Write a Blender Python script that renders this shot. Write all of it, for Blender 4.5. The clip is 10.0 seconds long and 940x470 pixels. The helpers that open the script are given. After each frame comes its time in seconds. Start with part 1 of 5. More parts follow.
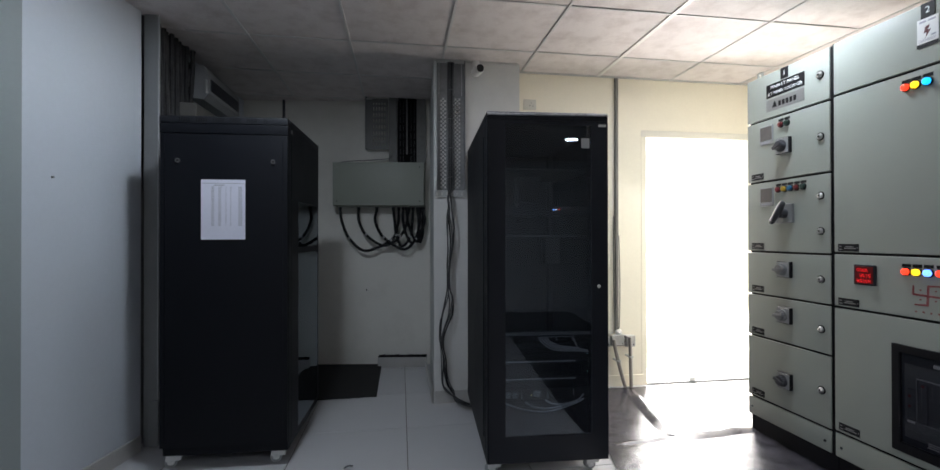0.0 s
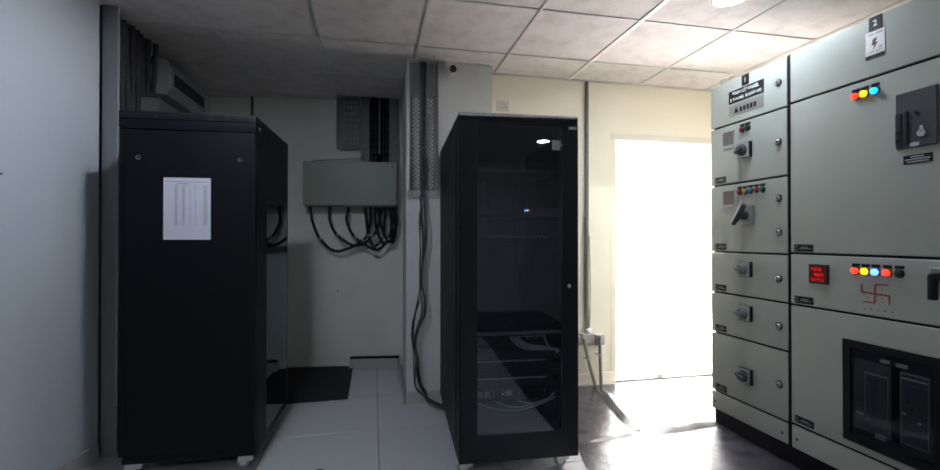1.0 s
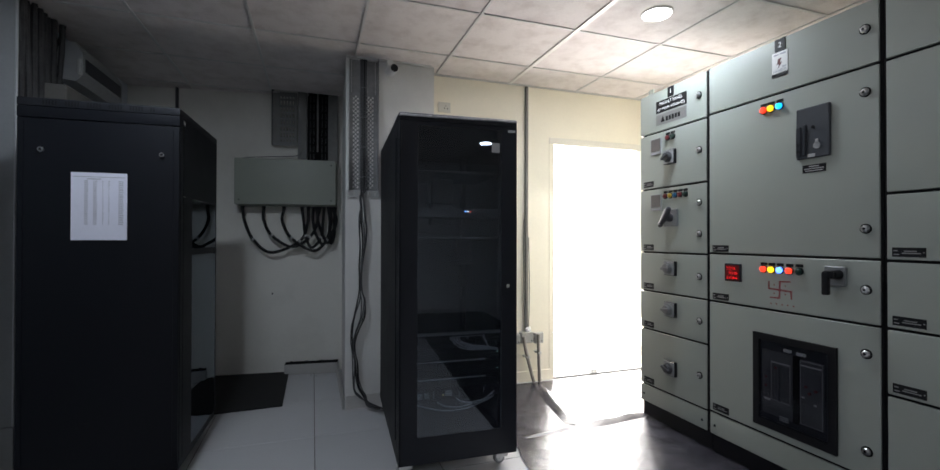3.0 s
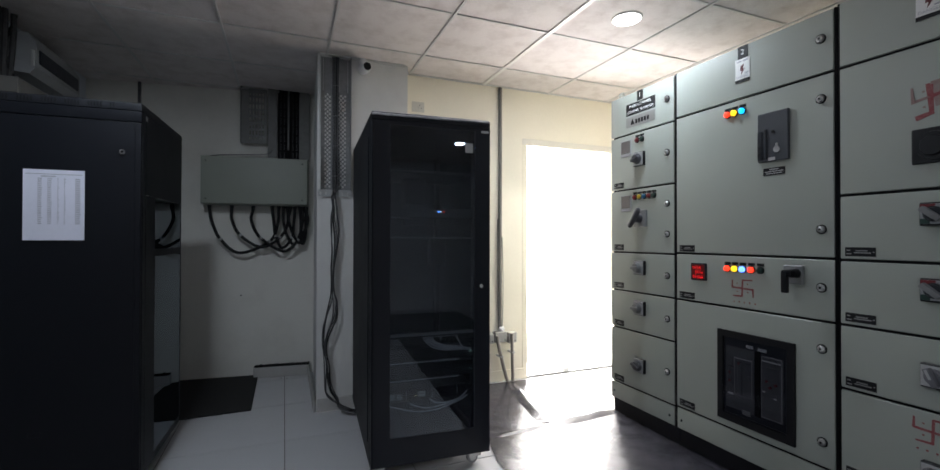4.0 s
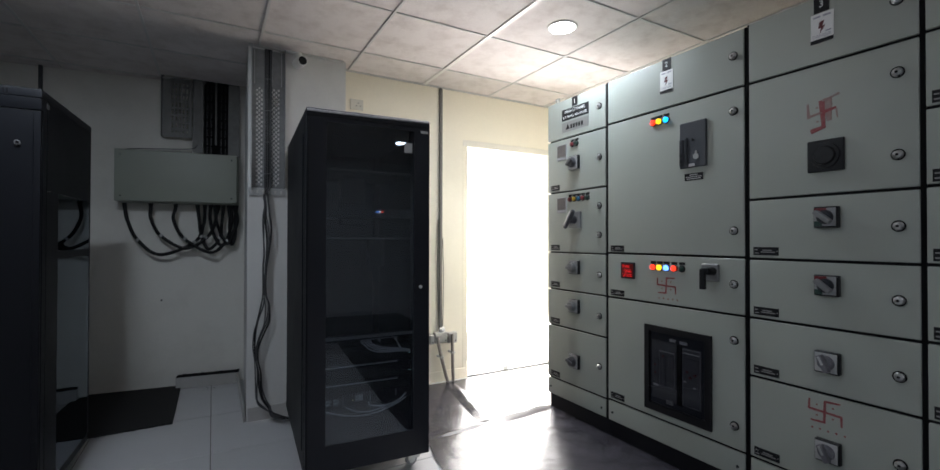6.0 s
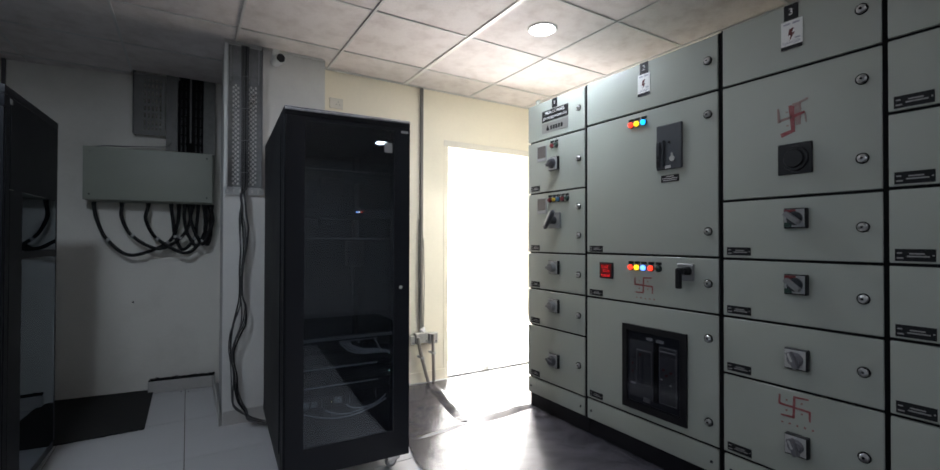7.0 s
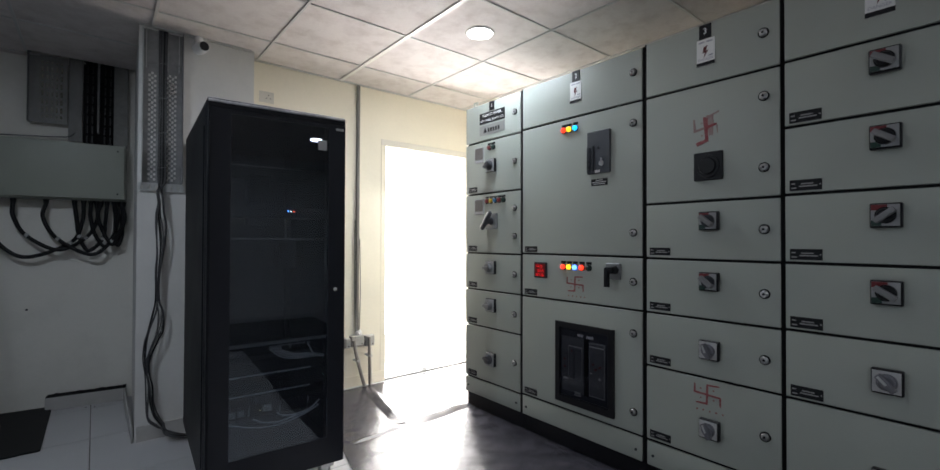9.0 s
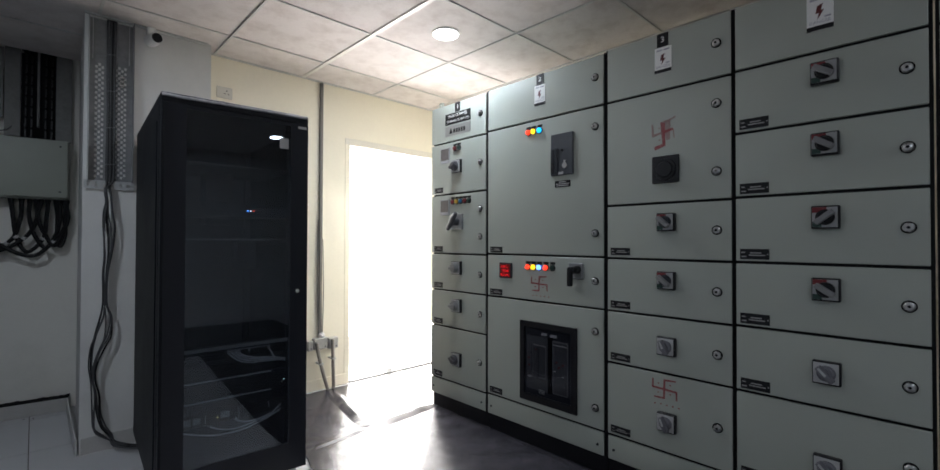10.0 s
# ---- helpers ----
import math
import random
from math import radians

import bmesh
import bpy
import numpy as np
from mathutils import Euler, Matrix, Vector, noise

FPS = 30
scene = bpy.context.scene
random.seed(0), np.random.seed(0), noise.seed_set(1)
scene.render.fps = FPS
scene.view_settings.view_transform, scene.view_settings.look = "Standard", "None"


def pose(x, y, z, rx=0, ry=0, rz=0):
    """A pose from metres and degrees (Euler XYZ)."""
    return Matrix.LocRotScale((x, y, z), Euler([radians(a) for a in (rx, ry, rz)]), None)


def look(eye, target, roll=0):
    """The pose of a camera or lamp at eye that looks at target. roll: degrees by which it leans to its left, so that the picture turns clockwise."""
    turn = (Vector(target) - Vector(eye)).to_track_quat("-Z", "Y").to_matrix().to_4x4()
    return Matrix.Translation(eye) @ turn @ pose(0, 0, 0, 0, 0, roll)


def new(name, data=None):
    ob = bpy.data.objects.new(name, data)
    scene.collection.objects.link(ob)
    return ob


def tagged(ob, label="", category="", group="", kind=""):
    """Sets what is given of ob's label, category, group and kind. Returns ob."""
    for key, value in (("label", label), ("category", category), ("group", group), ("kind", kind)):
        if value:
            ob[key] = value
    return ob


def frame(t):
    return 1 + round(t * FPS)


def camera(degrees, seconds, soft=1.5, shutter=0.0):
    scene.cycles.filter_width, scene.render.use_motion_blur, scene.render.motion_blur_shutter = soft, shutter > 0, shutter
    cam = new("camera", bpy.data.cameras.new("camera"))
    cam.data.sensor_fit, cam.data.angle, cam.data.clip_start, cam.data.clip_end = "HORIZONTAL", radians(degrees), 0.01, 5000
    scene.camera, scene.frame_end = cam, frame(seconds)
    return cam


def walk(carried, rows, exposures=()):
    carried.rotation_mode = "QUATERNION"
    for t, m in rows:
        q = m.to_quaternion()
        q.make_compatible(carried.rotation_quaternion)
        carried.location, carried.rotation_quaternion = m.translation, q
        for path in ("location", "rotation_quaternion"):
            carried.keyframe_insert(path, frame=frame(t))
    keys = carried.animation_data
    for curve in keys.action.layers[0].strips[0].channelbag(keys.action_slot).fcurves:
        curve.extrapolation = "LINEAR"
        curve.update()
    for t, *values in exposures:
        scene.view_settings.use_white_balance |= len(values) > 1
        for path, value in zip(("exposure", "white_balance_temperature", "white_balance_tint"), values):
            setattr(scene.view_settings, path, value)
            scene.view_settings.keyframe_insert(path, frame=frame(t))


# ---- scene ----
# ---- the camera: it turns at chest height, held a little in front of the body ----
EYE = 1.14
cam = camera(91.88, 10.0)
# seconds, x, y, yaw, pitch, roll
PATH = [
    (0.0, -0.034, 0.024, -8.685, 0.274, 0.064), (0.5, -0.031, 0.021, -10.372, 0.301, 0.014), (1.0, -0.028, 0.018, -11.997, 0.324, -0.009),
    (1.5, -0.024, 0.016, -13.533, 0.345, -0.020), (2.0, -0.021, 0.013, -15.124, 0.363, -0.037), (2.5, -0.017, 0.011, -17.213, 0.405, -0.077),
    (4.0, -0.006, 0.004, -22.222, 0.463, -0.104), (4.5, -0.003, 0.002, -24.030, 0.475, -0.111), (5.0, 0.000, 0.000, -26.180, 0.529, -0.105),
    (5.5, 0.003, -0.002, -28.027, 0.545, -0.106), (7.0, 0.009, -0.008, -31.830, 0.595, -0.127), (7.5, 0.010, -0.010, -33.058, 0.627, -0.168),
    (8.0, 0.011, -0.012, -34.669, 0.610, -0.135), (8.5, 0.011, -0.014, -36.770, 0.661, -0.170), (9.0, 0.011, -0.016, -39.527, 0.688, -0.191),
    (9.5, 0.009, -0.018, -41.777, 0.717, -0.197), (10.0, 0.007, -0.021, -43.844, 0.764, -0.167),
]
walk(cam, [(t, pose(x, y, EYE, 90 + pitch, roll, yaw)) for t, x, y, yaw, pitch, roll in PATH],
     exposures=[(0.0, 0.06), (4.5, 0.02), (10.0, 0.03)])

# ---- world and large lights ----
CEIL = 2.358
world = bpy.data.worlds.new("daylight")
scene.world = world
world.use_nodes = True
wn = world.node_tree.nodes
sky = wn.new("ShaderNodeTexSky")
sky.sky_type, sky.sun_disc = "NISHITA", False
sky.sun_elevation, sky.sun_rotation = radians(50), radians(20)
wn["Background"].inputs["Strength"].default_value = 0.12
world.node_tree.links.new(sky.outputs["Color"], wn["Background"].inputs["Color"])


def area_lamp(name, m, sx, sy, watts, colour, shape="RECTANGLE", spread=180):
    d = bpy.data.lights.new(name, "AREA")
    d.shape, d.size, d.size_y, d.energy, d.color, d.spread = shape, sx, sy, watts, colour, radians(spread)
    ob = new(name, d)
    ob.matrix_world = m
    return ob


# daylight that pours in through the doorway
area_lamp("doorway_daylight", look((2.34, 3.352, 0.95), (1.9, 1.6, 0.35)), 1.0, 1.92, 80, (1.0, 0.955, 0.93))
# the lamp inside each ceiling downlight: x, y, watts
# both at x -0.62 are unseen, added to brighten floor, alcove and side wall
DOWNLIGHTS = [(1.745, 2.0, 11.0), (-0.62, 2.0, 12.0), (1.70, -1.32, 5.0), (-0.62, -1.32, 12.0)]
for lx, ly, watts in DOWNLIGHTS:
    area_lamp("downlight_lamp", look((lx, ly, CEIL - 0.012), (lx, ly, 0)), 0.15, 0.15, watts, (0.775, 0.88, 1.0), "DISK", 180)


# ---- materials ----
def material(name, colour, rough=0.5, metal=0.0, grain=40.0, vary=0.08, stain=3.0, stain_amt=0.1, bump=0.05, coat=0.0, alt=None, island=0.0, spec=0.5):
    """A principled surface with fine grain and broad stains; alt: the colour that the stains lean to."""
    m = bpy.data.materials.new(name)
    m.use_nodes = True
    n, l = m.node_tree.nodes, m.node_tree.links
    b = n["Principled BSDF"]
    co = n.new("ShaderNodeTexCoord")
    fine, broad = n.new("ShaderNodeTexNoise"), n.new("ShaderNodeTexNoise")
    fine.inputs["Scale"].default_value, fine.inputs["Detail"].default_value = grain, 4
    broad.inputs["Scale"].default_value, broad.inputs["Detail"].default_value = stain, 6
    broad.inputs["Roughness"].default_value = 0.65
    for t in (fine, broad):
        l.new(co.outputs["Object"], t.inputs["Vector"])
    dark = [c * (1 - vary) for c in colour]
    lite = [min(1, c * (1 + vary)) for c in colour]
    ramp = n.new("ShaderNodeMix")
    ramp.data_type = "RGBA"
    ramp.inputs["A"].default_value, ramp.inputs["B"].default_value = (*dark, 1), (*lite, 1)
    l.new(fine.outputs["Fac"], ramp.inputs["Factor"])
    mix = n.new("ShaderNodeMix")
    mix.data_type = "RGBA"
    mix.inputs["B"].default_value = (*(alt or [c * 0.6 for c in colour]), 1)
    span = n.new("ShaderNodeMapRange")
    span.inputs["From Min"].default_value, span.inputs["From Max"].default_value = 0.45, 0.8
    span.inputs["To Max"].default_value = stain_amt
    l.new(broad.outputs["Fac"], span.inputs["Value"])
    l.new(span.outputs["Result"], mix.inputs["Factor"])
    l.new(ramp.outputs["Result"], mix.inputs["A"])
    last = mix.outputs["Result"]
    if island:
        info, hsv, rng = n.new("ShaderNodeObjectInfo"), n.new("ShaderNodeHueSaturation"), n.new("ShaderNodeMapRange")
        rng.inputs["To Min"].default_value, rng.inputs["To Max"].default_value = 1 - island, 1 + island
        l.new(info.outputs["Random"], rng.inputs["Value"])
        l.new(rng.outputs["Result"], hsv.inputs["Value"])
        l.new(last, hsv.inputs["Color"])
        last = hsv.outputs["Color"]
    l.new(last, b.inputs["Base Color"])
    rr = n.new("ShaderNodeMapRange")
    rr.inputs["To Min"].default_value, rr.inputs["To Max"].default_value = max(0.02, rough - 0.08), min(1, rough + 0.08)
    l.new(broad.outputs["Fac"], rr.inputs["Value"])
    l.new(rr.outputs["Result"], b.inputs["Roughness"])
    b.inputs["Metallic"].default_value = metal
    b.inputs["Coat Weight"].default_value = coat
    b.inputs["Specular IOR Level"].default_value = spec
    if bump:
        bp = n.new("ShaderNodeBump")
        bp.inputs["Strength"].default_value, bp.inputs["Distance"].default_value = bump, 0.004
        l.new(fine.outputs["Fac"], bp.inputs["Height"])
        l.new(bp.outputs["Normal"], b.inputs["Normal"])
    return m


def glowing(name, colour, strength):
    m = bpy.data.materials.new(name)
    m.use_nodes = True
    b = m.node_tree.nodes["Principled BSDF"]
    b.inputs["Base Color"].default_value = (*colour, 1)
    b.inputs["Emission Color"].default_value = (*colour, 1)
    b.inputs["Emission Strength"].default_value = strength
    b.inputs["Roughness"].default_value = 0.3
    return m


def tinted_glass(name, tint, ior=1.45, rough=0.01):
    m = bpy.data.materials.new(name)
    m.use_nodes = True
    n, l = m.node_tree.nodes, m.node_tree.links
    n.remove(n["Principled BSDF"])
    tr, gl, mx, fr = n.new("ShaderNodeBsdfTransparent"), n.new("ShaderNodeBsdfGlossy"), n.new("ShaderNodeMixShader"), n.new("ShaderNodeFresnel")
    tr.inputs["Color"].default_value = (*tint, 1)
    gl.inputs["Color"].default_value, gl.inputs["Roughness"].default_value = (0.82, 0.91, 1.0, 1), rough
    fr.inputs["IOR"].default_value = ior
    l.new(fr.outputs["Fac"], mx.inputs["Fac"])
    l.new(tr.outputs["BSDF"], mx.inputs[1])
    l.new(gl.outputs["BSDF"], mx.inputs[2])
    l.new(mx.outputs["Shader"], n["Material Output"].inputs["Surface"])
    return m


M = dict(
    # cream raised and warmed: the glow round the doorway is in this colour
    wall=material("cream_wall_paint", (0.90, 0.835, 0.70), 0.6, grain=60, vary=0.03, stain=1.6, stain_amt=0.14, bump=0.08, alt=(0.55, 0.53, 0.48)),
    # white side wall greyed towards blue: cool lamplight put into the colour
    wall_cool=material("cool_lit_wall_paint", (0.58, 0.61, 0.66), 0.45, grain=50, vary=0.03, stain=1.2, stain_amt=0.16, bump=0.06, alt=(0.52, 0.54, 0.54)),
    # pier colour darkened and cooled to carry its weaker, cooler light
    wall_pier=material("dimmed_pier_wall_paint", (0.66, 0.655, 0.64), 0.6, grain=60, vary=0.03, stain=2.2, stain_amt=0.4, bump=0.08, alt=(0.42, 0.41, 0.41)),
    wall_alcove=material("stained_white_wall_paint", (0.78, 0.765, 0.715), 0.6, grain=60, vary=0.03, stain=1.3, stain_amt=0.5, bump=0.08, alt=(0.46, 0.44, 0.39)),
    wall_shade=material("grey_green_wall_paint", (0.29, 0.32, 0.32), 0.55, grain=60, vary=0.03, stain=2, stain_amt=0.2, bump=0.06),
    wall_grey=material("grey_wall_paint", (0.70, 0.70, 0.71), 0.6, grain=50, vary=0.03, stain=1.2, stain_amt=0.2, bump=0.06),
    tile=material("vitrified_tile", (0.51, 0.507, 0.525), 0.40, grain=90, vary=0.03, stain=3, stain_amt=0.10, bump=0.0, alt=(0.42, 0.415, 0.42), island=0.05),
    grout=material("tile_grout", (0.16, 0.155, 0.145), 0.9, grain=150, vary=0.2, bump=0.2),
    skirt=material("skirting_tile", (0.46, 0.45, 0.44), 0.3, grain=80, vary=0.05, stain=6, stain_amt=0.3, bump=0.02, alt=(0.3, 0.28, 0.24)),
    ceil=material("mineral_ceiling_tile", (0.71, 0.66, 0.645), 0.9, grain=130, vary=0.12, stain=8, stain_amt=0.75, bump=0.5, alt=(0.46, 0.395, 0.375)),
    tbar=material("ceiling_t_bar", (0.58, 0.57, 0.56), 0.4, grain=60, vary=0.03, stain=5, stain_amt=0.1, bump=0.0),
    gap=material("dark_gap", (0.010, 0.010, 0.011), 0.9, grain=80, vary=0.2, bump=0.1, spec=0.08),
    rubber=material("black_gasket_rubber", (0.007, 0.007, 0.008), 0.6, grain=120, vary=0.2, bump=0.1, spec=0.15),
    sage=material("grey_powder_coat", (0.358, 0.382, 0.342), 0.36, grain=420, vary=0.07, stain=2.2, stain_amt=0.12, bump=0.10, alt=(0.21, 0.225, 0.208)),
    sage_box=material("grey_box_enamel", (0.295, 0.318, 0.275), 0.42, grain=300, vary=0.04, stain=3, stain_amt=0.14, bump=0.08),
    plinth=material("black_plinth_paint", (0.010, 0.010, 0.013), 0.5, grain=90, vary=0.25, stain=8, stain_amt=0.3, bump=0.1, alt=(0.024, 0.023, 0.026), spec=0.2),
    rack=material("black_rack_powder_coat", (0.0038, 0.0046, 0.0076), 0.5, grain=160, vary=0.15, stain=3, stain_amt=0.2, bump=0.05, alt=(0.007, 0.008, 0.010), spec=0.2),
    # black lightened towards blue, a painted reflection to match the pane
    rack_door=material("sheen_tinted_black_door_frame", (0.0085, 0.0100, 0.0155), 0.45, grain=160, vary=0.12, stain=3, stain_amt=0.2, bump=0.03, alt=(0.011, 0.012, 0.016), spec=0.3),
    # interior lifted to bluish grey, standing in for the glass's milky haze
    rack_inner=material("lifted_rack_interior", (0.032, 0.037, 0.046), 0.6, grain=90, vary=0.2, stain=4, stain_amt=0.5, bump=0.05, alt=(0.03, 0.034, 0.04), spec=0.2),
    traysteel=material("weathered_tray_steel", (0.22, 0.222, 0.23), 0.5, 0.25, grain=40, vary=0.2, stain=9, stain_amt=0.7, bump=0.05, alt=(0.36, 0.36, 0.365)),
    rack_lid=material("dusty_black_rack_lid", (0.0075, 0.0085, 0.012), 0.55, grain=160, vary=0.2, stain=9, stain_amt=0.5, bump=0.1, alt=(0.040, 0.040, 0.044), spec=0.25),
    # dusty lip metal, paled further as the highlight along its edge
    dust=material("dusty_metal_with_highlight", (0.44, 0.44, 0.47), 0.6, grain=90, vary=0.25, stain=9, stain_amt=1.0, bump=0.1, alt=(0.03, 0.03, 0.033)),
    dusty=material("dusty_dark_galvanised", (0.21, 0.21, 0.205), 0.6, 0.3, grain=50, vary=0.2, stain=12, stain_amt=0.4, bump=0.1, alt=(0.07, 0.068, 0.064)),
    pipe=material("grey_conduit_pipe", (0.24, 0.22, 0.20), 0.5, grain=80, vary=0.1, stain=14, stain_amt=0.3, bump=0.05),
    chrome=material("polished_chrome", (0.72, 0.72, 0.71), 0.2, 1.0, grain=90, vary=0.05, stain=20, stain_amt=0.2, bump=0.02),
    lockmetal=material("worn_lock_chrome", (0.54, 0.54, 0.54), 0.28, 1.0, grain=90, vary=0.1, stain=40, stain_amt=0.5, bump=0.02, alt=(0.12, 0.12, 0.12)),
    boxpaint=material("scuffed_box_paint", (0.44, 0.43, 0.41), 0.5, grain=60, vary=0.12, stain=25, stain_amt=0.6, bump=0.05, alt=(0.20, 0.195, 0.18)),
    conduit=material("dark_conduit_paint", (0.165, 0.157, 0.145), 0.55, grain=80, vary=0.1, stain=10, stain_amt=0.3, bump=0.05),
    switchplate=material("switch_plate_grey", (0.31, 0.315, 0.32), 0.45, grain=120, vary=0.06, stain=20, stain_amt=0.3, bump=0.03),
    # riser cables darkened, with paler streaks, to paint the gloom behind the rack
    murky=material("dimmed_riser_cable", (0.055, 0.054, 0.056), 0.9, grain=90, vary=0.3, stain=6, stain_amt=0.5, bump=0.1, alt=(0.14, 0.137, 0.135), spec=0.1),
    cream=material("cream_door_frame", (0.78, 0.735, 0.65), 0.45, grain=70, vary=0.03, stain=3, stain_amt=0.12, bump=0.03),
    castor=material("zinc_castor_steel", (0.78, 0.78, 0.77), 0.35, 0.25, grain=60, vary=0.15, stain=30, stain_amt=0.4, bump=0.03),
    galv=material("galvanised_steel", (0.50, 0.51, 0.51), 0.45, 0.35, grain=30, vary=0.16, stain=14, stain_amt=0.35, bump=0.05, alt=(0.32, 0.33, 0.33)),
    black=material("black_plastic", (0.010, 0.010, 0.012), 0.4, grain=150, vary=0.15, stain=8, stain_amt=0.2, bump=0.05, spec=0.25),
    dkgrey=material("dark_grey_plastic", (0.024, 0.027, 0.034), 0.45, grain=150, vary=0.1, stain=8, stain_amt=0.2, bump=0.05, spec=0.3),
    handlegrey=material("worn_grey_handle_plastic", (0.062, 0.063, 0.072), 0.4, grain=120, vary=0.12, stain=14, stain_amt=0.4, bump=0.04, alt=(0.11, 0.11, 0.12)),
    midgrey=material("grey_plastic", (0.20, 0.205, 0.21), 0.45, grain=120, vary=0.08, stain=8, stain_amt=0.2, bump=0.05),
    knobgrey=material("lilac_grey_plastic", (0.14, 0.138, 0.155), 0.45, grain=120, vary=0.08, stain=12, stain_amt=0.2, bump=0.04),
    engraved=material("dull_engraving", (0.26, 0.26, 0.26), 0.6, grain=160, vary=0.2, bump=0.0),
    ltgrey=material("light_grey_plastic", (0.42, 0.42, 0.42), 0.45, grain=120, vary=0.06, stain=8, stain_amt=0.15, bump=0.03),
    breakergrey=material("breaker_cover_grey", (0.072, 0.073, 0.080), 0.5, grain=60, vary=0.15, stain=25, stain_amt=0.5, bump=0.05, alt=(0.03, 0.03, 0.032)),
    breakerblue=material("blue_grey_breaker_front", (0.042, 0.047, 0.057), 0.45, grain=150, vary=0.1, stain=14, stain_amt=0.3, bump=0.05),
    gripgrey=material("pale_grey_grip", (0.20, 0.20, 0.205), 0.45, grain=120, vary=0.1, stain=14, stain_amt=0.3, bump=0.04, alt=(0.12, 0.12, 0.125)),
    meter=material("meter_window", (0.15, 0.135, 0.13), 0.25, grain=60, vary=0.1, stain=10, stain_amt=0.2, bump=0.0),
    white=material("white_print", (0.80, 0.80, 0.79), 0.5, grain=100, vary=0.03, stain=8, stain_amt=0.1, bump=0.0),
    paper=material("printed_paper", (0.68, 0.68, 0.78), 0.7, grain=60, vary=0.05, stain=6, stain_amt=0.15, bump=0.05, alt=(0.55, 0.55, 0.62)),
    ink=material("grey_print", (0.38, 0.38, 0.43), 0.7, grain=140, vary=0.25, stain=30, stain_amt=0.5, bump=0.0, alt=(0.6, 0.6, 0.66)),
    silver=material("brushed_silver_plate", (0.30, 0.30, 0.29), 0.4, 0.5, grain=90, vary=0.08, bump=0.02),
    redmark=material("red_vermilion_paint", (0.26, 0.055, 0.06), 0.7, grain=120, vary=0.25, stain=60, stain_amt=0.6, bump=0.1, alt=(0.36, 0.26, 0.24)),
    pink=material("faded_vermilion", (0.29, 0.19, 0.175), 0.7, grain=90, vary=0.25, stain=38, stain_amt=1.0, bump=0.0, alt=(0.28, 0.26, 0.245)),
    green=material("green_plastic", (0.015, 0.045, 0.035), 0.35, grain=90, vary=0.1, bump=0.0),
    dullred=material("unlit_red_lens", (0.16, 0.02, 0.025), 0.3, grain=90, vary=0.1, bump=0.0),
    boltred=material("dark_red_print", (0.10, 0.012, 0.014), 0.5, grain=90, vary=0.1, bump=0.0),
    dullyellow=material("unlit_yellow_lens", (0.45, 0.30, 0.03), 0.3, grain=90, vary=0.1, bump=0.0),
    dullblue=material("unlit_blue_lens", (0.02, 0.12, 0.24), 0.3, grain=90, vary=0.1, bump=0.0),
    cable=material("black_cable_sheath", (0.009, 0.009, 0.010), 0.5, grain=120, vary=0.2, bump=0.08, spec=0.22),
    greycable=material("grey_cable_sheath", (0.10, 0.10, 0.105), 0.5, grain=120, vary=0.15, bump=0.08),
    trunkcable=material("dusty_grey_sheath", (0.055, 0.055, 0.060), 0.55, grain=120, vary=0.15, stain=20, stain_amt=0.4, bump=0.08),
    palecable=material("pale_patch_cable", (0.80, 0.80, 0.79), 0.45, grain=120, vary=0.1, bump=0.03),
    mat_black=material("black_foot_mat", (0.010, 0.010, 0.011), 0.9, grain=260, vary=0.4, stain=12, stain_amt=0.3, bump=0.6, alt=(0.03, 0.03, 0.03)),
    frame=material("white_door_frame", (0.76, 0.74, 0.70), 0.4, grain=70, vary=0.03, stain=3, stain_amt=0.1, bump=0.03),
    socket=material("ivory_socket_plastic", (0.66, 0.63, 0.56), 0.4, grain=80, vary=0.03, bump=0.0),
    screed=material("outside_paving", (0.5, 0.48, 0.44), 0.8, grain=60, vary=0.1, stain=2, stain_amt=0.2, bump=0.2),
    led_red=glowing("lit_red_lens", (1.0, 0.05, 0.02), 1.5),
    led_yellow=glowing("lit_yellow_lens", (1.0, 0.62, 0.02), 1.5),
    led_blue=glowing("lit_blue_lens", (0.01, 0.42, 1.0), 1.9),
    led_pale=glowing("lit_pale_blue_lens", (0.10, 0.26, 1.0), 3.2),
    led_white=glowing("white_led", (0.8, 0.95, 1.0), 13.0),
    led_warm=glowing("yellow_led", (1.0, 0.85, 0.35), 11.0),
    led_green=glowing("green_led", (0.55, 1.0, 0.85), 11.0),
    digit=glowing("red_digits", (1.0, 0.02, 0.03), 0.95),
    digit_back=glowing("red_display_window", (0.10, 0.004, 0.004), 0.12),
    lamp=glowing("downlight_diffuser", (0.93, 0.97, 1.0), 12.0),
    daylight=glowing("bright_daylight", (1.0, 0.995, 0.97), 3.5),
    side_glass=tinted_glass("smoked_side_glass", (0.46, 0.47, 0.48), 1.45),
    led_blue_small=glowing("blue_led", (0.08, 0.3, 1.0), 18.0),
    led_red_small=glowing("red_led", (1.0, 0.06, 0.02), 10.0),
    glass=tinted_glass("smoked_rack_glass", (0.52, 0.54, 0.58), 1.68),
    clear=tinted_glass("smoked_window", (0.85, 0.85, 0.87), 1.20),
)


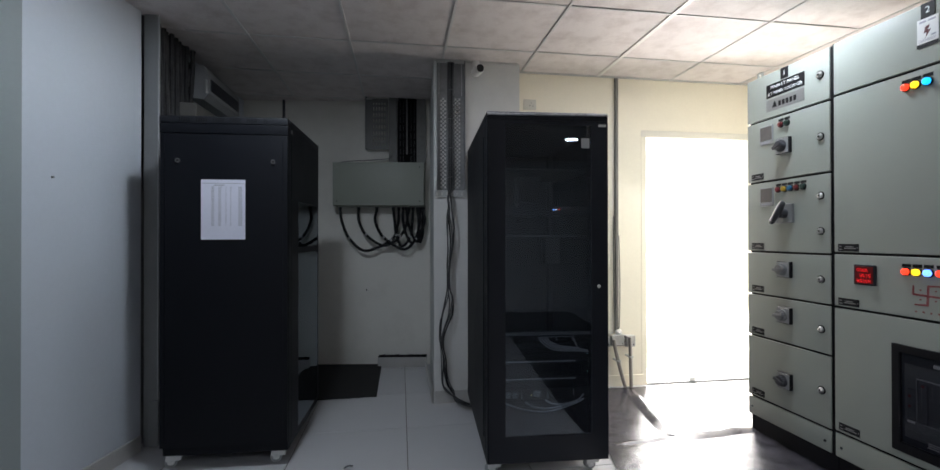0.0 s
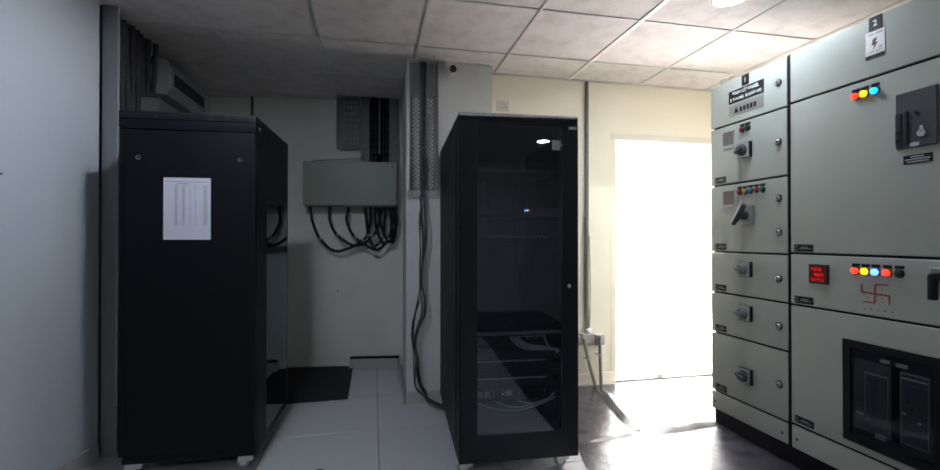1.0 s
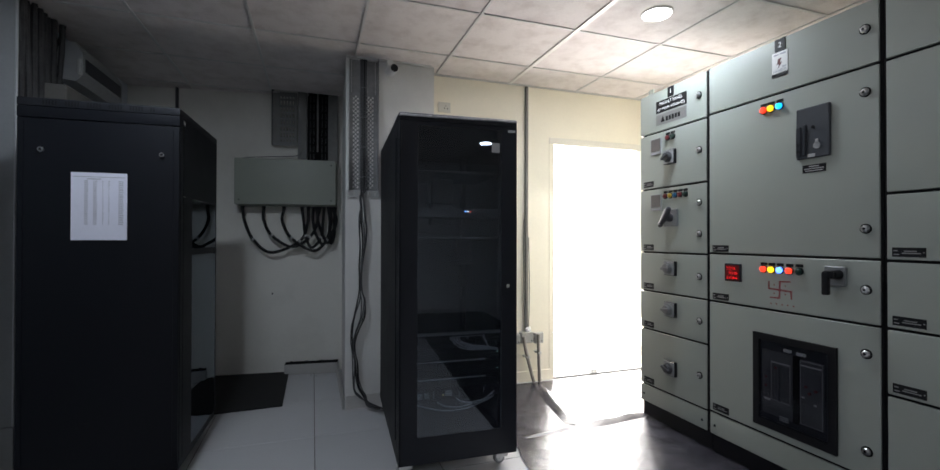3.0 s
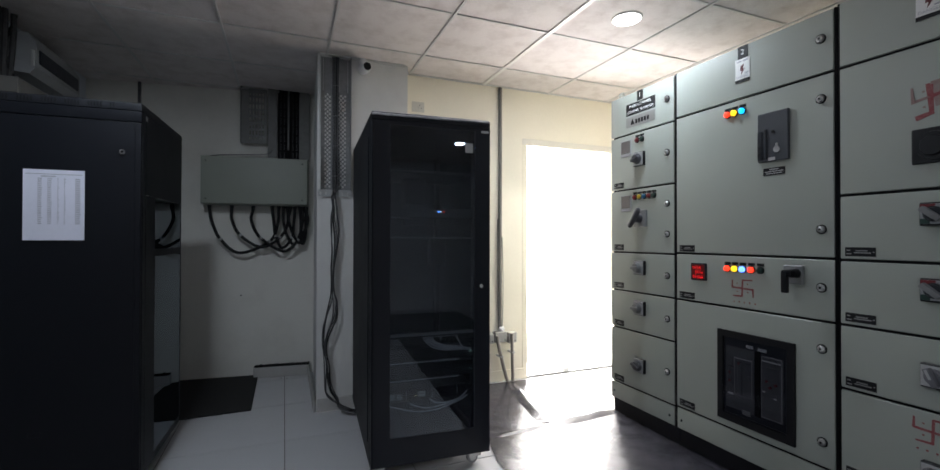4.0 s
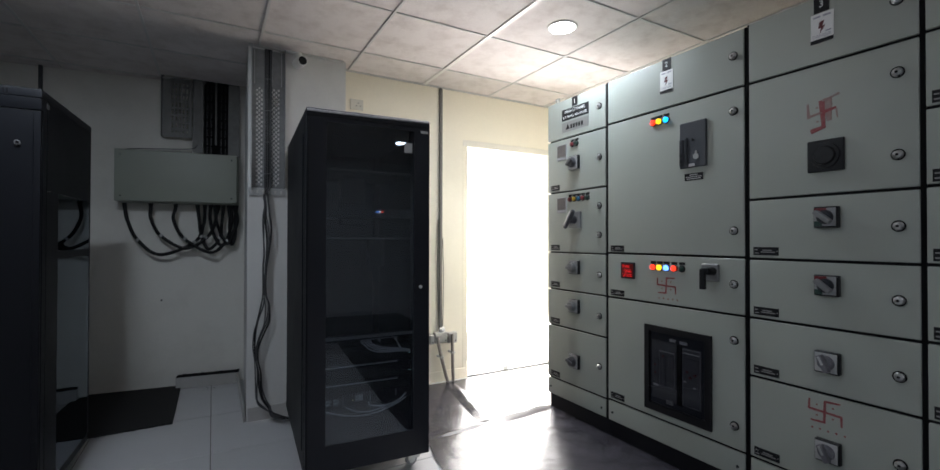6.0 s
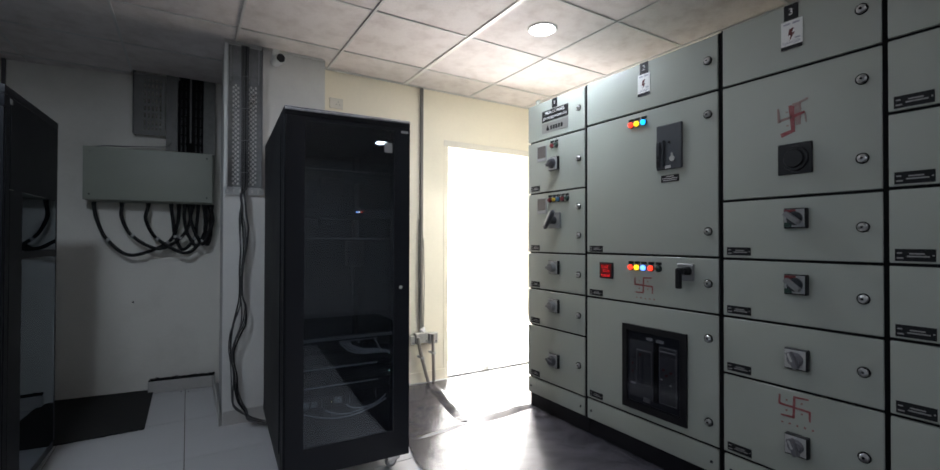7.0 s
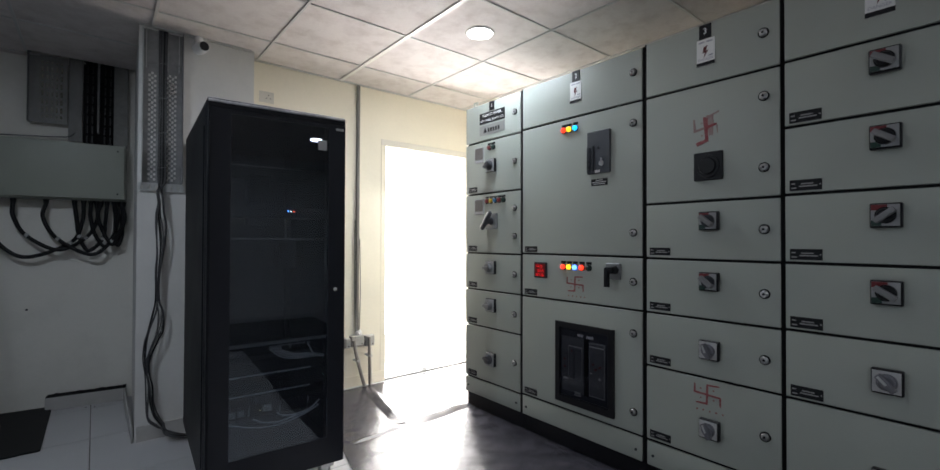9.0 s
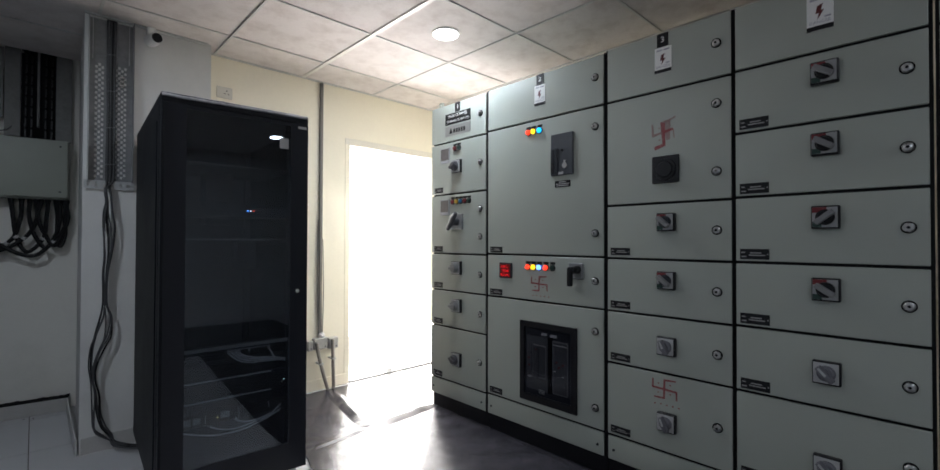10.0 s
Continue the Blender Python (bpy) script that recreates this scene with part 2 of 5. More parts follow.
def ribbed_rubber():
    """Black floor matting with fine ribs."""
    # bluish, raised base colour carries the sheen of ceiling and cubicles on the rubber
    m = material("ribbed_rubber_matting", (0.034, 0.033, 0.042), 0.23, grain=60, vary=0.2, stain=5, stain_amt=0.7, bump=0.0, alt=(0.082, 0.079, 0.094), spec=0.40)
    n, l = m.node_tree.nodes, m.node_tree.links
    co = n["Texture Coordinate"].outputs["Object"]
    w, swell = n.new("ShaderNodeTexWave"), n.new("ShaderNodeTexNoise")
    w.wave_type, w.bands_direction = "BANDS", "X"
    w.inputs["Scale"].default_value, w.inputs["Distortion"].default_value = 42.0, 0.3
    swell.inputs["Scale"].default_value, swell.inputs["Detail"].default_value = 7.0, 5
    fine, broad = n.new("ShaderNodeBump"), n.new("ShaderNodeBump")
    fine.inputs["Strength"].default_value, fine.inputs["Distance"].default_value = 0.22, 0.002
    broad.inputs["Strength"].default_value, broad.inputs["Distance"].default_value = 0.22, 0.02
    l.new(co, w.inputs["Vector"])
    l.new(co, swell.inputs["Vector"])
    l.new(swell.outputs["Fac"], broad.inputs["Height"])
    l.new(w.outputs["Fac"], fine.inputs["Height"])
    l.new(broad.outputs["Normal"], fine.inputs["Normal"])
    l.new(fine.outputs["Normal"], n["Principled BSDF"].inputs["Normal"])
    return m


M["matting"] = ribbed_rubber()


# ---- building helpers ----
def thing(name, m, label, category, group="", kind=""):
    ob = new(name)
    ob.matrix_world = m
    return tagged(ob, label, category, group, kind)


def finish(bm, name, mat, smooth=True):
    me = bpy.data.meshes.new(name)
    bmesh.ops.recalc_face_normals(bm, faces=bm.faces[:])
    bm.to_mesh(me)
    bm.free()
    for one in (mat if isinstance(mat, (list, tuple)) else [mat]):
        me.materials.append(M[one])
    if smooth:
        me.polygons.foreach_set("use_smooth", [True] * len(me.polygons))
        me.set_sharp_from_angle(angle=radians(32))
    return me


def part(name, bm, mat, parent=None, label=""):
    """One mesh object out of a bmesh, under a thing or a part, in its frame."""
    ob = new(name, finish(bm, name, mat) if isinstance(bm, bmesh.types.BMesh) else bm)
    ob.parent = parent
    return tagged(ob, label)


def box(x0, x1, y0, y1, z0, z1, bevel=0.0, bm=None, seg=1, mi=0):
    bm = bm or bmesh.new()
    made = bmesh.ops.create_cube(bm, size=1.0, matrix=Matrix.LocRotScale(((x0 + x1) / 2, (y0 + y1) / 2, (z0 + z1) / 2), None, (x1 - x0, y1 - y0, z1 - z0)))
    if mi:
        for fc in {f for v in made["verts"] for f in v.link_faces}:
            fc.material_index = mi
    if bevel:
        edges = list({e for v in made["verts"] for e in v.link_edges})
        bmesh.ops.bevel(bm, geom=edges, offset=bevel, segments=seg, affect="EDGES", profile=0.7)
    return bm


def rod(a, b, r, r2=None, seg=14, bm=None, caps=True, mi=0):
    """A cylinder or cone from a to b."""
    bm = bm or bmesh.new()
    a, b = Vector(a), Vector(b)
    turn = (b - a).to_track_quat("Z", "Y").to_matrix().to_4x4()
    made = bmesh.ops.create_cone(bm, cap_ends=caps, segments=seg, radius1=r, radius2=r if r2 is None else r2, depth=(b - a).length,
                                 matrix=Matrix.Translation((a + b) / 2) @ turn)
    if mi:
        for fc in {f for v in made["verts"] for f in v.link_faces}:
            fc.material_index = mi
    return bm


def spline(points, steps=8):
    """A smooth line through the points."""
    p = [Vector(q) for q in points]
    p = [2 * p[0] - p[1], *p, 2 * p[-1] - p[-2]]
    out = []
    for i in range(1, len(p) - 2):
        a, b, c, d = p[i - 1:i + 3]
        for k in range(steps):
            t = k / steps
            out.append(0.5 * (2 * b + (c - a) * t + (2 * a - 5 * b + 4 * c - d) * t * t + (3 * b - a - 3 * c + d) * t ** 3))
    return out + [p[-2]]


def tube(points, r, seg=7, bm=None, steps=8):
    """A round cable along a smooth line."""
    bm = bm or bmesh.new()
    line = spline(points, steps)
    rings, side = [], None
    for i, p in enumerate(line):
        way = (line[min(i + 1, len(line) - 1)] - line[max(i - 1, 0)]).normalized()
        if side is None:
            side = way.orthogonal().normalized()
        side = (side - way * side.dot(way)).normalized()
        up = way.cross(side)
        rings.append([bm.verts.new(p + r * (math.cos(q) * side + math.sin(q) * up)) for q in [2 * math.pi * k / seg for k in range(seg)]])
    for a, b in zip(rings, rings[1:]):
        for k in range(seg):
            bm.faces.new((a[k], a[(k + 1) % seg], b[(k + 1) % seg], b[k]))
    bm.faces.new(rings[0][::-1])
    bm.faces.new(rings[-1])
    return bm


def plate_with_holes(xs, zs, y, thick, hole, bm=None):
    """A sheet split along xs and zs; cells for which hole(i, k) is true are left open."""
    bm = bm or bmesh.new()
    grid = {}

    def vert(i, k, back):
        key = (i, k, back)
        if key not in grid:
            grid[key] = bm.verts.new((xs[i], y + (thick if back else 0), zs[k]))
        return grid[key]

    solid = {(i, k) for i in range(len(xs) - 1) for k in range(len(zs) - 1) if not hole(i, k)}
    for i, k in solid:
        for back in (False, True):
            bm.faces.new([vert(i + a, k + b, back) for a, b in ((0, 0), (1, 0), (1, 1), (0, 1))])
        for da, db, c0, c1 in ((-1, 0, (0, 0), (0, 1)), (1, 0, (1, 0), (1, 1)), (0, -1, (0, 0), (1, 0)), (0, 1, (0, 1), (1, 1))):
            if (i + da, k + db) not in solid:
                bm.faces.new([vert(i + c0[0], k + c0[1], False), vert(i + c1[0], k + c1[1], False), vert(i + c1[0], k + c1[1], True), vert(i + c0[0], k + c0[1], True)])
    return bm


def lettering(words, size, x, y, z, mat, parent, name="lettering", align="CENTER", slope=0.0):
    """Raised letters that face the viewer of a front (towards -y)."""
    cu = bpy.data.curves.new("letters", "FONT")
    cu.body, cu.size, cu.align_x, cu.align_y, cu.extrude, cu.resolution_u = words, size, align, "CENTER", 0.0002, 2
    tmp = bpy.data.objects.new("letters", cu)
    scene.collection.objects.link(tmp)
    bpy.context.view_layer.update()
    me = bpy.data.meshes.new_from_object(tmp.evaluated_get(bpy.context.evaluated_depsgraph_get()))
    bpy.data.objects.remove(tmp)
    me.transform(pose(x, y, z, 90, slope, 0))
    me.materials.clear()
    me.materials.append(M[mat])
    ob = new(name, me)
    ob.parent = parent
    return ob


def quads(pieces, mat, parent, name, label=""):
    """Thin raised strokes on a front: each a list of (x, z) corners."""
    bm = bmesh.new()
    for y, pts in pieces:
        front = [bm.verts.new((px, y, pz)) for px, pz in pts]
        back = [bm.verts.new((px, y + 0.0012, pz)) for px, pz in pts]
        bm.faces.new(front)
        for k in range(len(pts)):
            j = (k + 1) % len(pts)
            bm.faces.new((front[k], front[j], back[j], back[k]))
    return part(name, bm, mat, parent, label)


def stroke(a, b, w, y=-0.0012, w2=None):
    """The corners of one brush stroke from a to b."""
    d = (Vector(b) - Vector(a)).normalized()
    n = Vector((-d.y, d.x))
    w2 = w if w2 is None else w2
    return (y, [tuple(Vector(a) - n * w / 2), tuple(Vector(b) - n * w2 / 2), tuple(Vector(b) + n * w2 / 2), tuple(Vector(a) + n * w / 2)])


# ---- the room ----
def prism(name, foot, z0, z1, mat, label, category="wall", kind="structure", parent=None):
    """A solid with a footprint, from z0 to z1."""
    bm = bmesh.new()
    low = [bm.verts.new((px, py, z0)) for px, py in foot]
    top = [bm.verts.new((px, py, z1)) for px, py in foot]
    bm.faces.new(low)
    bm.faces.new(top)
    for i in range(len(foot)):
        j = (i + 1) % len(foot)
        bm.faces.new((low[i], low[j], top[j], top[i]))
    ob = new(name, finish(bm, name, mat, smooth=False))
    ob.parent = parent
    return tagged(ob, label, category, kind=kind)


SLAB = 2.85
DOOR_X0, DOOR_X1, DOOR_TOP, WALL_Y = 1.847, 2.80, 1.915, 3.295


def alcove_y(px):
    return 4.12 - 0.13 * (px - 0.2)


def left_x(py):
    return -1.44 + 0.17 * (py - 2.6)


# the wall with the doorway: two piers and the head over the opening
bm = box(0.80, DOOR_X0, WALL_Y, WALL_Y + 0.16, 0, SLAB)
box(DOOR_X1, 3.25, WALL_Y, WALL_Y + 0.16, 0, SLAB, bm=bm)
box(DOOR_X0, DOOR_X1, WALL_Y, WALL_Y + 0.03, DOOR_TOP, SLAB, bm=bm)
tagged(part("wall_north", bm, "wall"), "cream painted plaster wall around a bright doorway", "wall", kind="structure")
prism("wall_pier", [(0.193, 3.155), (0.80, 3.155), (0.80, 3.455), (0.36, 4.26), (0.235, 4.26)], 0, SLAB, "wall_pier", "cream plastered pier, toned down as dimly lit, at the mouth of the alcove")
prism("wall_alcove", [(0.40, alcove_y(0.40)), (-1.75, alcove_y(-1.75)), (-1.75, 4.75), (0.40, 4.75)], 0, SLAB, "wall_alcove", "stained cream plaster wall at the back of the alcove")
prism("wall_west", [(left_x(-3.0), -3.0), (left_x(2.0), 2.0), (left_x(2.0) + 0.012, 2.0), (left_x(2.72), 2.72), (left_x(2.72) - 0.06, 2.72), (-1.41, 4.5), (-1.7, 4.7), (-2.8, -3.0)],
      0, SLAB, "wall_cool", "white painted side wall with scuffs, cool light tinted into its colour")
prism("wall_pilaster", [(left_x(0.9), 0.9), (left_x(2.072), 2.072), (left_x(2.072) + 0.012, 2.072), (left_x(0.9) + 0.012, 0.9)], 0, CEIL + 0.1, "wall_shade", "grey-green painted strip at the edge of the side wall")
prism("wall_south", [(-2.9, -3.0), (3.4, -3.0), (3.4, -3.15), (-2.9, -3.15)], 0, SLAB, "wall_grey", "plain grey wall closing the room")
prism("wall_east", [(3.25, -3.0), (3.4, -3.0), (3.4, 3.46), (3.25, 3.46)], 0, SLAB, "wall", "plain cream wall behind the switchgear")
prism("ceiling_slab", [(-2.9, -3.15), (3.4, -3.15), (3.4, 4.75), (-2.9, 4.75)], SLAB, SLAB + 0.12, "gap", "dark concrete slab above the false ceiling", "ceiling")

# suspended ceiling: mineral tiles on a metal grid, one mesh
bm = bmesh.new()
GX = [1.446 + 0.597 * k for k in range(-7, 4)]
GY = [2.920 + 0.604 * k for k in range(-10, 4)]
rnd = random.Random(5)
for x0, x1 in zip(GX, GX[1:]):
    for y0, y1 in zip(GY, GY[1:]):
        if y0 > 2.6 and x1 < -1.0:
            x0 = max(x0, -1.30)
        if y0 > 2.6 and x1 <= -1.30:
            continue
        sag = rnd.uniform(0, 0.002)
        a = 0.0062
        y1c = y1 - a
        if y0 > 3.4 and x0 > -0.5:
            y1c = min(y1c, 4.06)
        if y1c - y0 - a < 0.05:
            continue
        box(x0 + a, x1 - a, y0 + a, y1c, CEIL + 0.004 + sag, CEIL + 0.018, bm=bm)
for i, gx in enumerate(GX):
    w = 0.013 if abs(gx - 1.446) < 0.01 else 0.0065
    y_end = GY[-1] if gx > -1.3 else 2.70
    box(gx - w, gx + w, GY[0], min(y_end, 4.08), CEIL - 0.002, CEIL + 0.012, bm=bm, mi=2 if w > 0.01 else 1)
for gy in GY:
    for x0, x1 in zip(GX, GX[1:]):
        if gy > 2.6 and x1 <= -1.30:
            continue
        box(max(x0, -1.30 if gy > 2.6 else -9) + 0.014, x1 - 0.014, gy - 0.006, gy + 0.006, CEIL - 0.001, CEIL + 0.011, bm=bm, mi=1)
tagged(part("ceiling", bm, ["ceil", "tbar", "frame"]), "suspended ceiling of mottled white mineral tiles on a metal grid", "ceiling", kind="structure")

# edge strip along the walls
bm = box(0.81, 3.24, WALL_Y - 0.02, WALL_Y - 0.001, CEIL - 0.003, CEIL + 0.016)
box(0.19, 0.78, 3.135, 3.154, CEIL - 0.003, CEIL + 0.016, bm=bm)
tagged(part("trim", bm, "tbar"), "thin white ceiling edge angle", "trim", kind="structure")

# floor: grout bed with one object a tile
floor = prism("floor", [(-2.9, -3.15), (3.4, -3.15), (3.4, 4.75), (-2.9, 4.75)], -0.15, -0.0035, "grout", "pale grey vitrified tile floor with dark joints", "floor")
TILE = 0.6
tile_mesh = finish(box(-TILE / 2 + 0.0022, TILE / 2 - 0.0022, -TILE / 2 + 0.0022, TILE / 2 - 0.0022, -0.009, 0.0, 0.0015), "floor_tile", "tile")
for i in range(-5, 6):
    for k in range(-3, 11):
        ob = new("floor_tile", tile_mesh)
        ob.location = (0.002 + TILE * (i + 0.5), 3.38 - TILE * (k + 0.5) + 0.0, rnd.uniform(-0.0008, 0.0))
        ob.parent = floor

# skirting
bm = box(0.20, 0.79, 3.145, 3.154, 0, 0.085, 0.002)
box(0.177, 0.186, 3.15, 4.05, 0, 0.085, 0.002, bm=bm)
tagged(part("baseboard", bm, "skirt"), "grey tile skirting at the foot of the pier", "baseboard", kind="structure")
bm = box(0.81, DOOR_X0 - 0.027, WALL_Y - 0.010, WALL_Y - 0.001, 0, 0.085, 0.002)
tagged(part("baseboard", bm, "wall"), "cream painted skirting along the door wall", "baseboard", kind="structure")
ob = part("baseboard", box(-0.215, 0.215, -0.08, -0.002, 0, 0.085, 0.003), "skirt")
ob.matrix_world = pose(-0.01, alcove_y(-0.01), 0, 0, 0, -7.4)
tagged(ob, "raised tile skirting ledge in the alcove", "baseboard", kind="structure")
bm = bmesh.new()
for k in range(24):
    px = -0.213 + 0.0177 * k
    box(px, px + 0.0175, -0.075, -0.003, 0.0845, 0.089 + 0.006 * abs(noise.noise((k * 0.7, 3.0, 1.0))) + (0.004 if k % 7 == 2 else 0), bm=bm)
ob = part("baseboard_gap", bm, "gap")
ob.matrix_world = pose(-0.01, alcove_y(-0.01), 0, 0, 0, -7.4)
tagged(ob, "dark crumbling gap above the skirting ledge", "trim", kind="structure")
ob = part("baseboard", box(-0.39, 0.39, -0.012, 0, 0, 0.085, 0.002), "skirt")
ob.matrix_world = pose(left_x(2.31) + 0.012, 2.31, 0, 0, 0, 90 - 9.65)
tagged(ob, "grey tile skirting along the side wall", "baseboard", kind="structure")

# door frame, threshold and the bright outdoors
door = thing("door_1", pose(0, 0, 0), "cream painted door frame round an open doorway to bright daylight", "door", kind="structure")
part("jamb", box(DOOR_X0 - 0.045, DOOR_X0, WALL_Y - 0.0025, WALL_Y + 0.028, 0, DOOR_TOP, 0.003), "wall", door)
part("jamb", box(DOOR_X1, DOOR_X1 + 0.045, WALL_Y - 0.0025, WALL_Y + 0.028, 0, DOOR_TOP, 0.003), "wall", door)
part("head", box(DOOR_X0 - 0.045, DOOR_X1 + 0.045, WALL_Y - 0.003, WALL_Y + 0.028, DOOR_TOP, DOOR_TOP + 0.05, 0.003), "cream", door)
part("threshold", box(DOOR_X0, DOOR_X1, WALL_Y - 0.01, WALL_Y + 0.03, 0.0005, 0.014, 0.004), "midgrey", door, "dull metal threshold strip")
part("door_stop", box(2.205, 2.255, WALL_Y - 0.008, WALL_Y + 0.025, 0.013, 0.045, 0.003), "galv", door, "small floor bolt keeper")
tagged(part("backdrop", box(0.9, 4.6, 4.9, 4.95, -0.2, 3.2), "daylight"), "blank overexposed daylight outside the doorway", "backdrop", kind="structure")
tagged(part("ground", box(0.9, 4.6, 3.46, 4.9, -0.2, -0.02), "screed"), "sunlit paving outside the doorway", "ground", kind="structure")

def curled_edge(a, b, w, h, parent):
    """A lifted lip along the edge of a mat, from a to b."""
    a, b = Vector((*a, 0.004)), Vector((*b, 0.004))
    side = (b - a).cross(Vector((0, 0, 1))).normalized()
    bm = bmesh.new()
    n = 14
    rings = []
    for k in range(n + 1):
        p = a.lerp(b, k / n)
        lift = h * min(1.0, 4 * k / n, 4 * (n - k) / n + 0.25) * (0.85 + 0.3 * noise.noise((k * 0.45, a.x, 2.0)))
        wob = 0.006 * noise.noise((k * 0.6, 5.0, a.y))
        rings.append([bm.verts.new(p + side * (o * w + wob) + Vector((0, 0, z * lift))) for o, z in ((-0.7, 0), (-0.45, 0.35), (-0.2, 0.88), (0.0, 1.0), (0.2, 0.9), (0.75, 0.22), (1, 0))])
    for r, q in zip(rings, rings[1:]):
        for i in range(6):
            bm.faces.new((r[i], r[i + 1], q[i + 1], q[i]))
    return part("curled_edge", bm, "matting", parent)


# rubber matting on the floor
mat_a = tagged(prism("rubber_mat", [(-1.4, -0.95), (-1.4, -2.6), (2.02, -2.6), (2.03, 2.44), (1.52, 2.395), (1.075, 2.40), (1.01, 2.12), (0.94, 1.23), (0.877, -0.89)], 0.0005, 0.0055, "matting", "", kind="", category=""),
       "black ribbed rubber mat laid along the switchgear", "mat")
mat_b = tagged(prism("rubber_mat", [(1.07, 2.405), (1.52, 2.40), (2.03, 2.446), (2.205, 2.69), (2.213, 3.24), (1.13, 3.25)], 0.0005, 0.0052, "matting", "", kind="", category=""),
       "black rubber mat lying in front of the doorway", "mat")
ragged = [(-0.200 - 0.0125 * k, alcove_y(-0.200 - 0.0125 * k) - 0.008 - 0.022 * abs(noise.noise((k * 0.31, 9.0, 2.0)))) for k in range(54)]
frayed = [(-0.875 + 0.016 * k, 3.322 + 0.00048 * k + 0.012 * noise.noise((k * 0.55, 4.0, 7.0))) for k in range(43)]
tagged(prism("foot_mat", frayed + ragged, 0.0005, 0.009, "mat_black", "", kind="", category=""),
       "black fibre foot mat on the alcove floor", "mat")
curled_edge((1.10, 2.365), (1.52, 2.405), 0.030, 0.012, mat_a)
curled_edge((1.50, 2.400), (2.03, 2.445), 0.062, 0.026, mat_a)
curled_edge((1.992, 1.78), (1.955, 1.20), 0.010, 0.005, mat_a)
curled_edge((1.655, 3.235), (1.50, 2.43), 0.065, 0.026, mat_b)


# ---- switchgear: cubicles with steel doors ----
PANEL_X, PANEL_D = 2.0, 0.75


def lock_mesh():
    bm = rod((0, 0.002, 0), (0, -0.004, 0), 0.0158, seg=18)
    for a, b, r0, r1 in ((0.004, 0.008, 0.0155, 0.0145), (0.008, 0.0115, 0.0145, 0.0115), (0.0115, 0.0135, 0.0115, 0.0065)):
        rod((0, -a, 0), (0, -b, 0), r0, r1, seg=18, bm=bm, caps=a == 0.0115)
    rod((0, -0.013, 0), (0, -0.0142, 0), 0.0046, seg=12, bm=bm, mi=1)
    box(-0.0125, -0.005, -0.0150, -0.010, -0.0022, 0.0022, 0.001, bm=bm)
    box(0.005, 0.0125, -0.0150, -0.010, -0.0022, 0.0022, 0.001, bm=bm)
    return finish(bm, "lock", ["lockmetal", "black"])


def lock_ring_mesh():
    return finish(rod((0, 0.002, 0), (0, -0.004, 0), 0.0192, seg=20), "lock_gasket", "rubber")


LOCK, LOCK_RING = lock_mesh(), lock_ring_mesh()


def put(name, mesh, parent, px, pz, label="", turn=0):
    ob = new(name, mesh)
    ob.parent = parent
    ob.matrix_basis = pose(px, 0, pz, 0, turn, 0)
    return tagged(ob, label)


def rotary_meshes(plate, knob, w):
    """Deep black base with a grey face, round knob, and the proud grip across it."""
    h = w / 2
    bm = box(-h, h, -0.020, 0.001, -h, h, 0.003)
    box(-h + 0.002, h - 0.004, -0.0225, -0.0195, -h + 0.004, h - 0.003, 0.0015, bm=bm, mi=1)
    p = finish(bm, "switch_plate", ["black", plate])
    bm = rod((0, -0.022, 0), (0, -0.030, 0), h * 0.68, h * 0.66, seg=26)
    rod((0, -0.030, 0), (0, -0.036, 0), h * 0.58, h * 0.50, seg=26, bm=bm)
    k = finish(bm, "switch_knob", knob)
    pale = knob == "knobgrey"
    bm = box(-h * 0.23, h * 0.23, -0.056, -0.031, -h * 0.80, h * 0.80, 0.005, seg=2)
    if pale:
        box(-h * 0.10, h * 0.10, -0.0572, -0.0552, -h * 0.1, h * 0.70, bm=bm, mi=1)
    return p, k, finish(bm, "switch_grip", ["knobgrey", "ltgrey"] if pale else "gripgrey")


ROTARY = {key: rotary_meshes(*key) for key in (("switchplate", "dkgrey", 0.078), ("ltgrey", "knobgrey", 0.080), ("switchplate", "black", 0.08))}


def rotary(parent, px, pz, key=("switchplate", "dkgrey", 0.078), turn=-40, colours=False):
    p, k, q = ROTARY[key]
    h = key[2] / 2
    put("switch_plate", p, parent, px, pz)
    put("switch_knob", k, parent, px, pz, turn=turn)
    put("switch_grip", q, parent, px, pz, "pale grey switch grip", turn=turn)
    if colours:
        part("off_field", box(px - h + 0.004, px + 0.004, -0.0234, -0.0222, pz + h * 0.42, pz + h - 0.005), "dullred", parent, "red off marking")
        part("on_field", box(px - h + 0.004, px - 0.010, -0.0234, -0.0222, pz - h + 0.006, pz - h * 0.40), "green", parent, "green on marking")


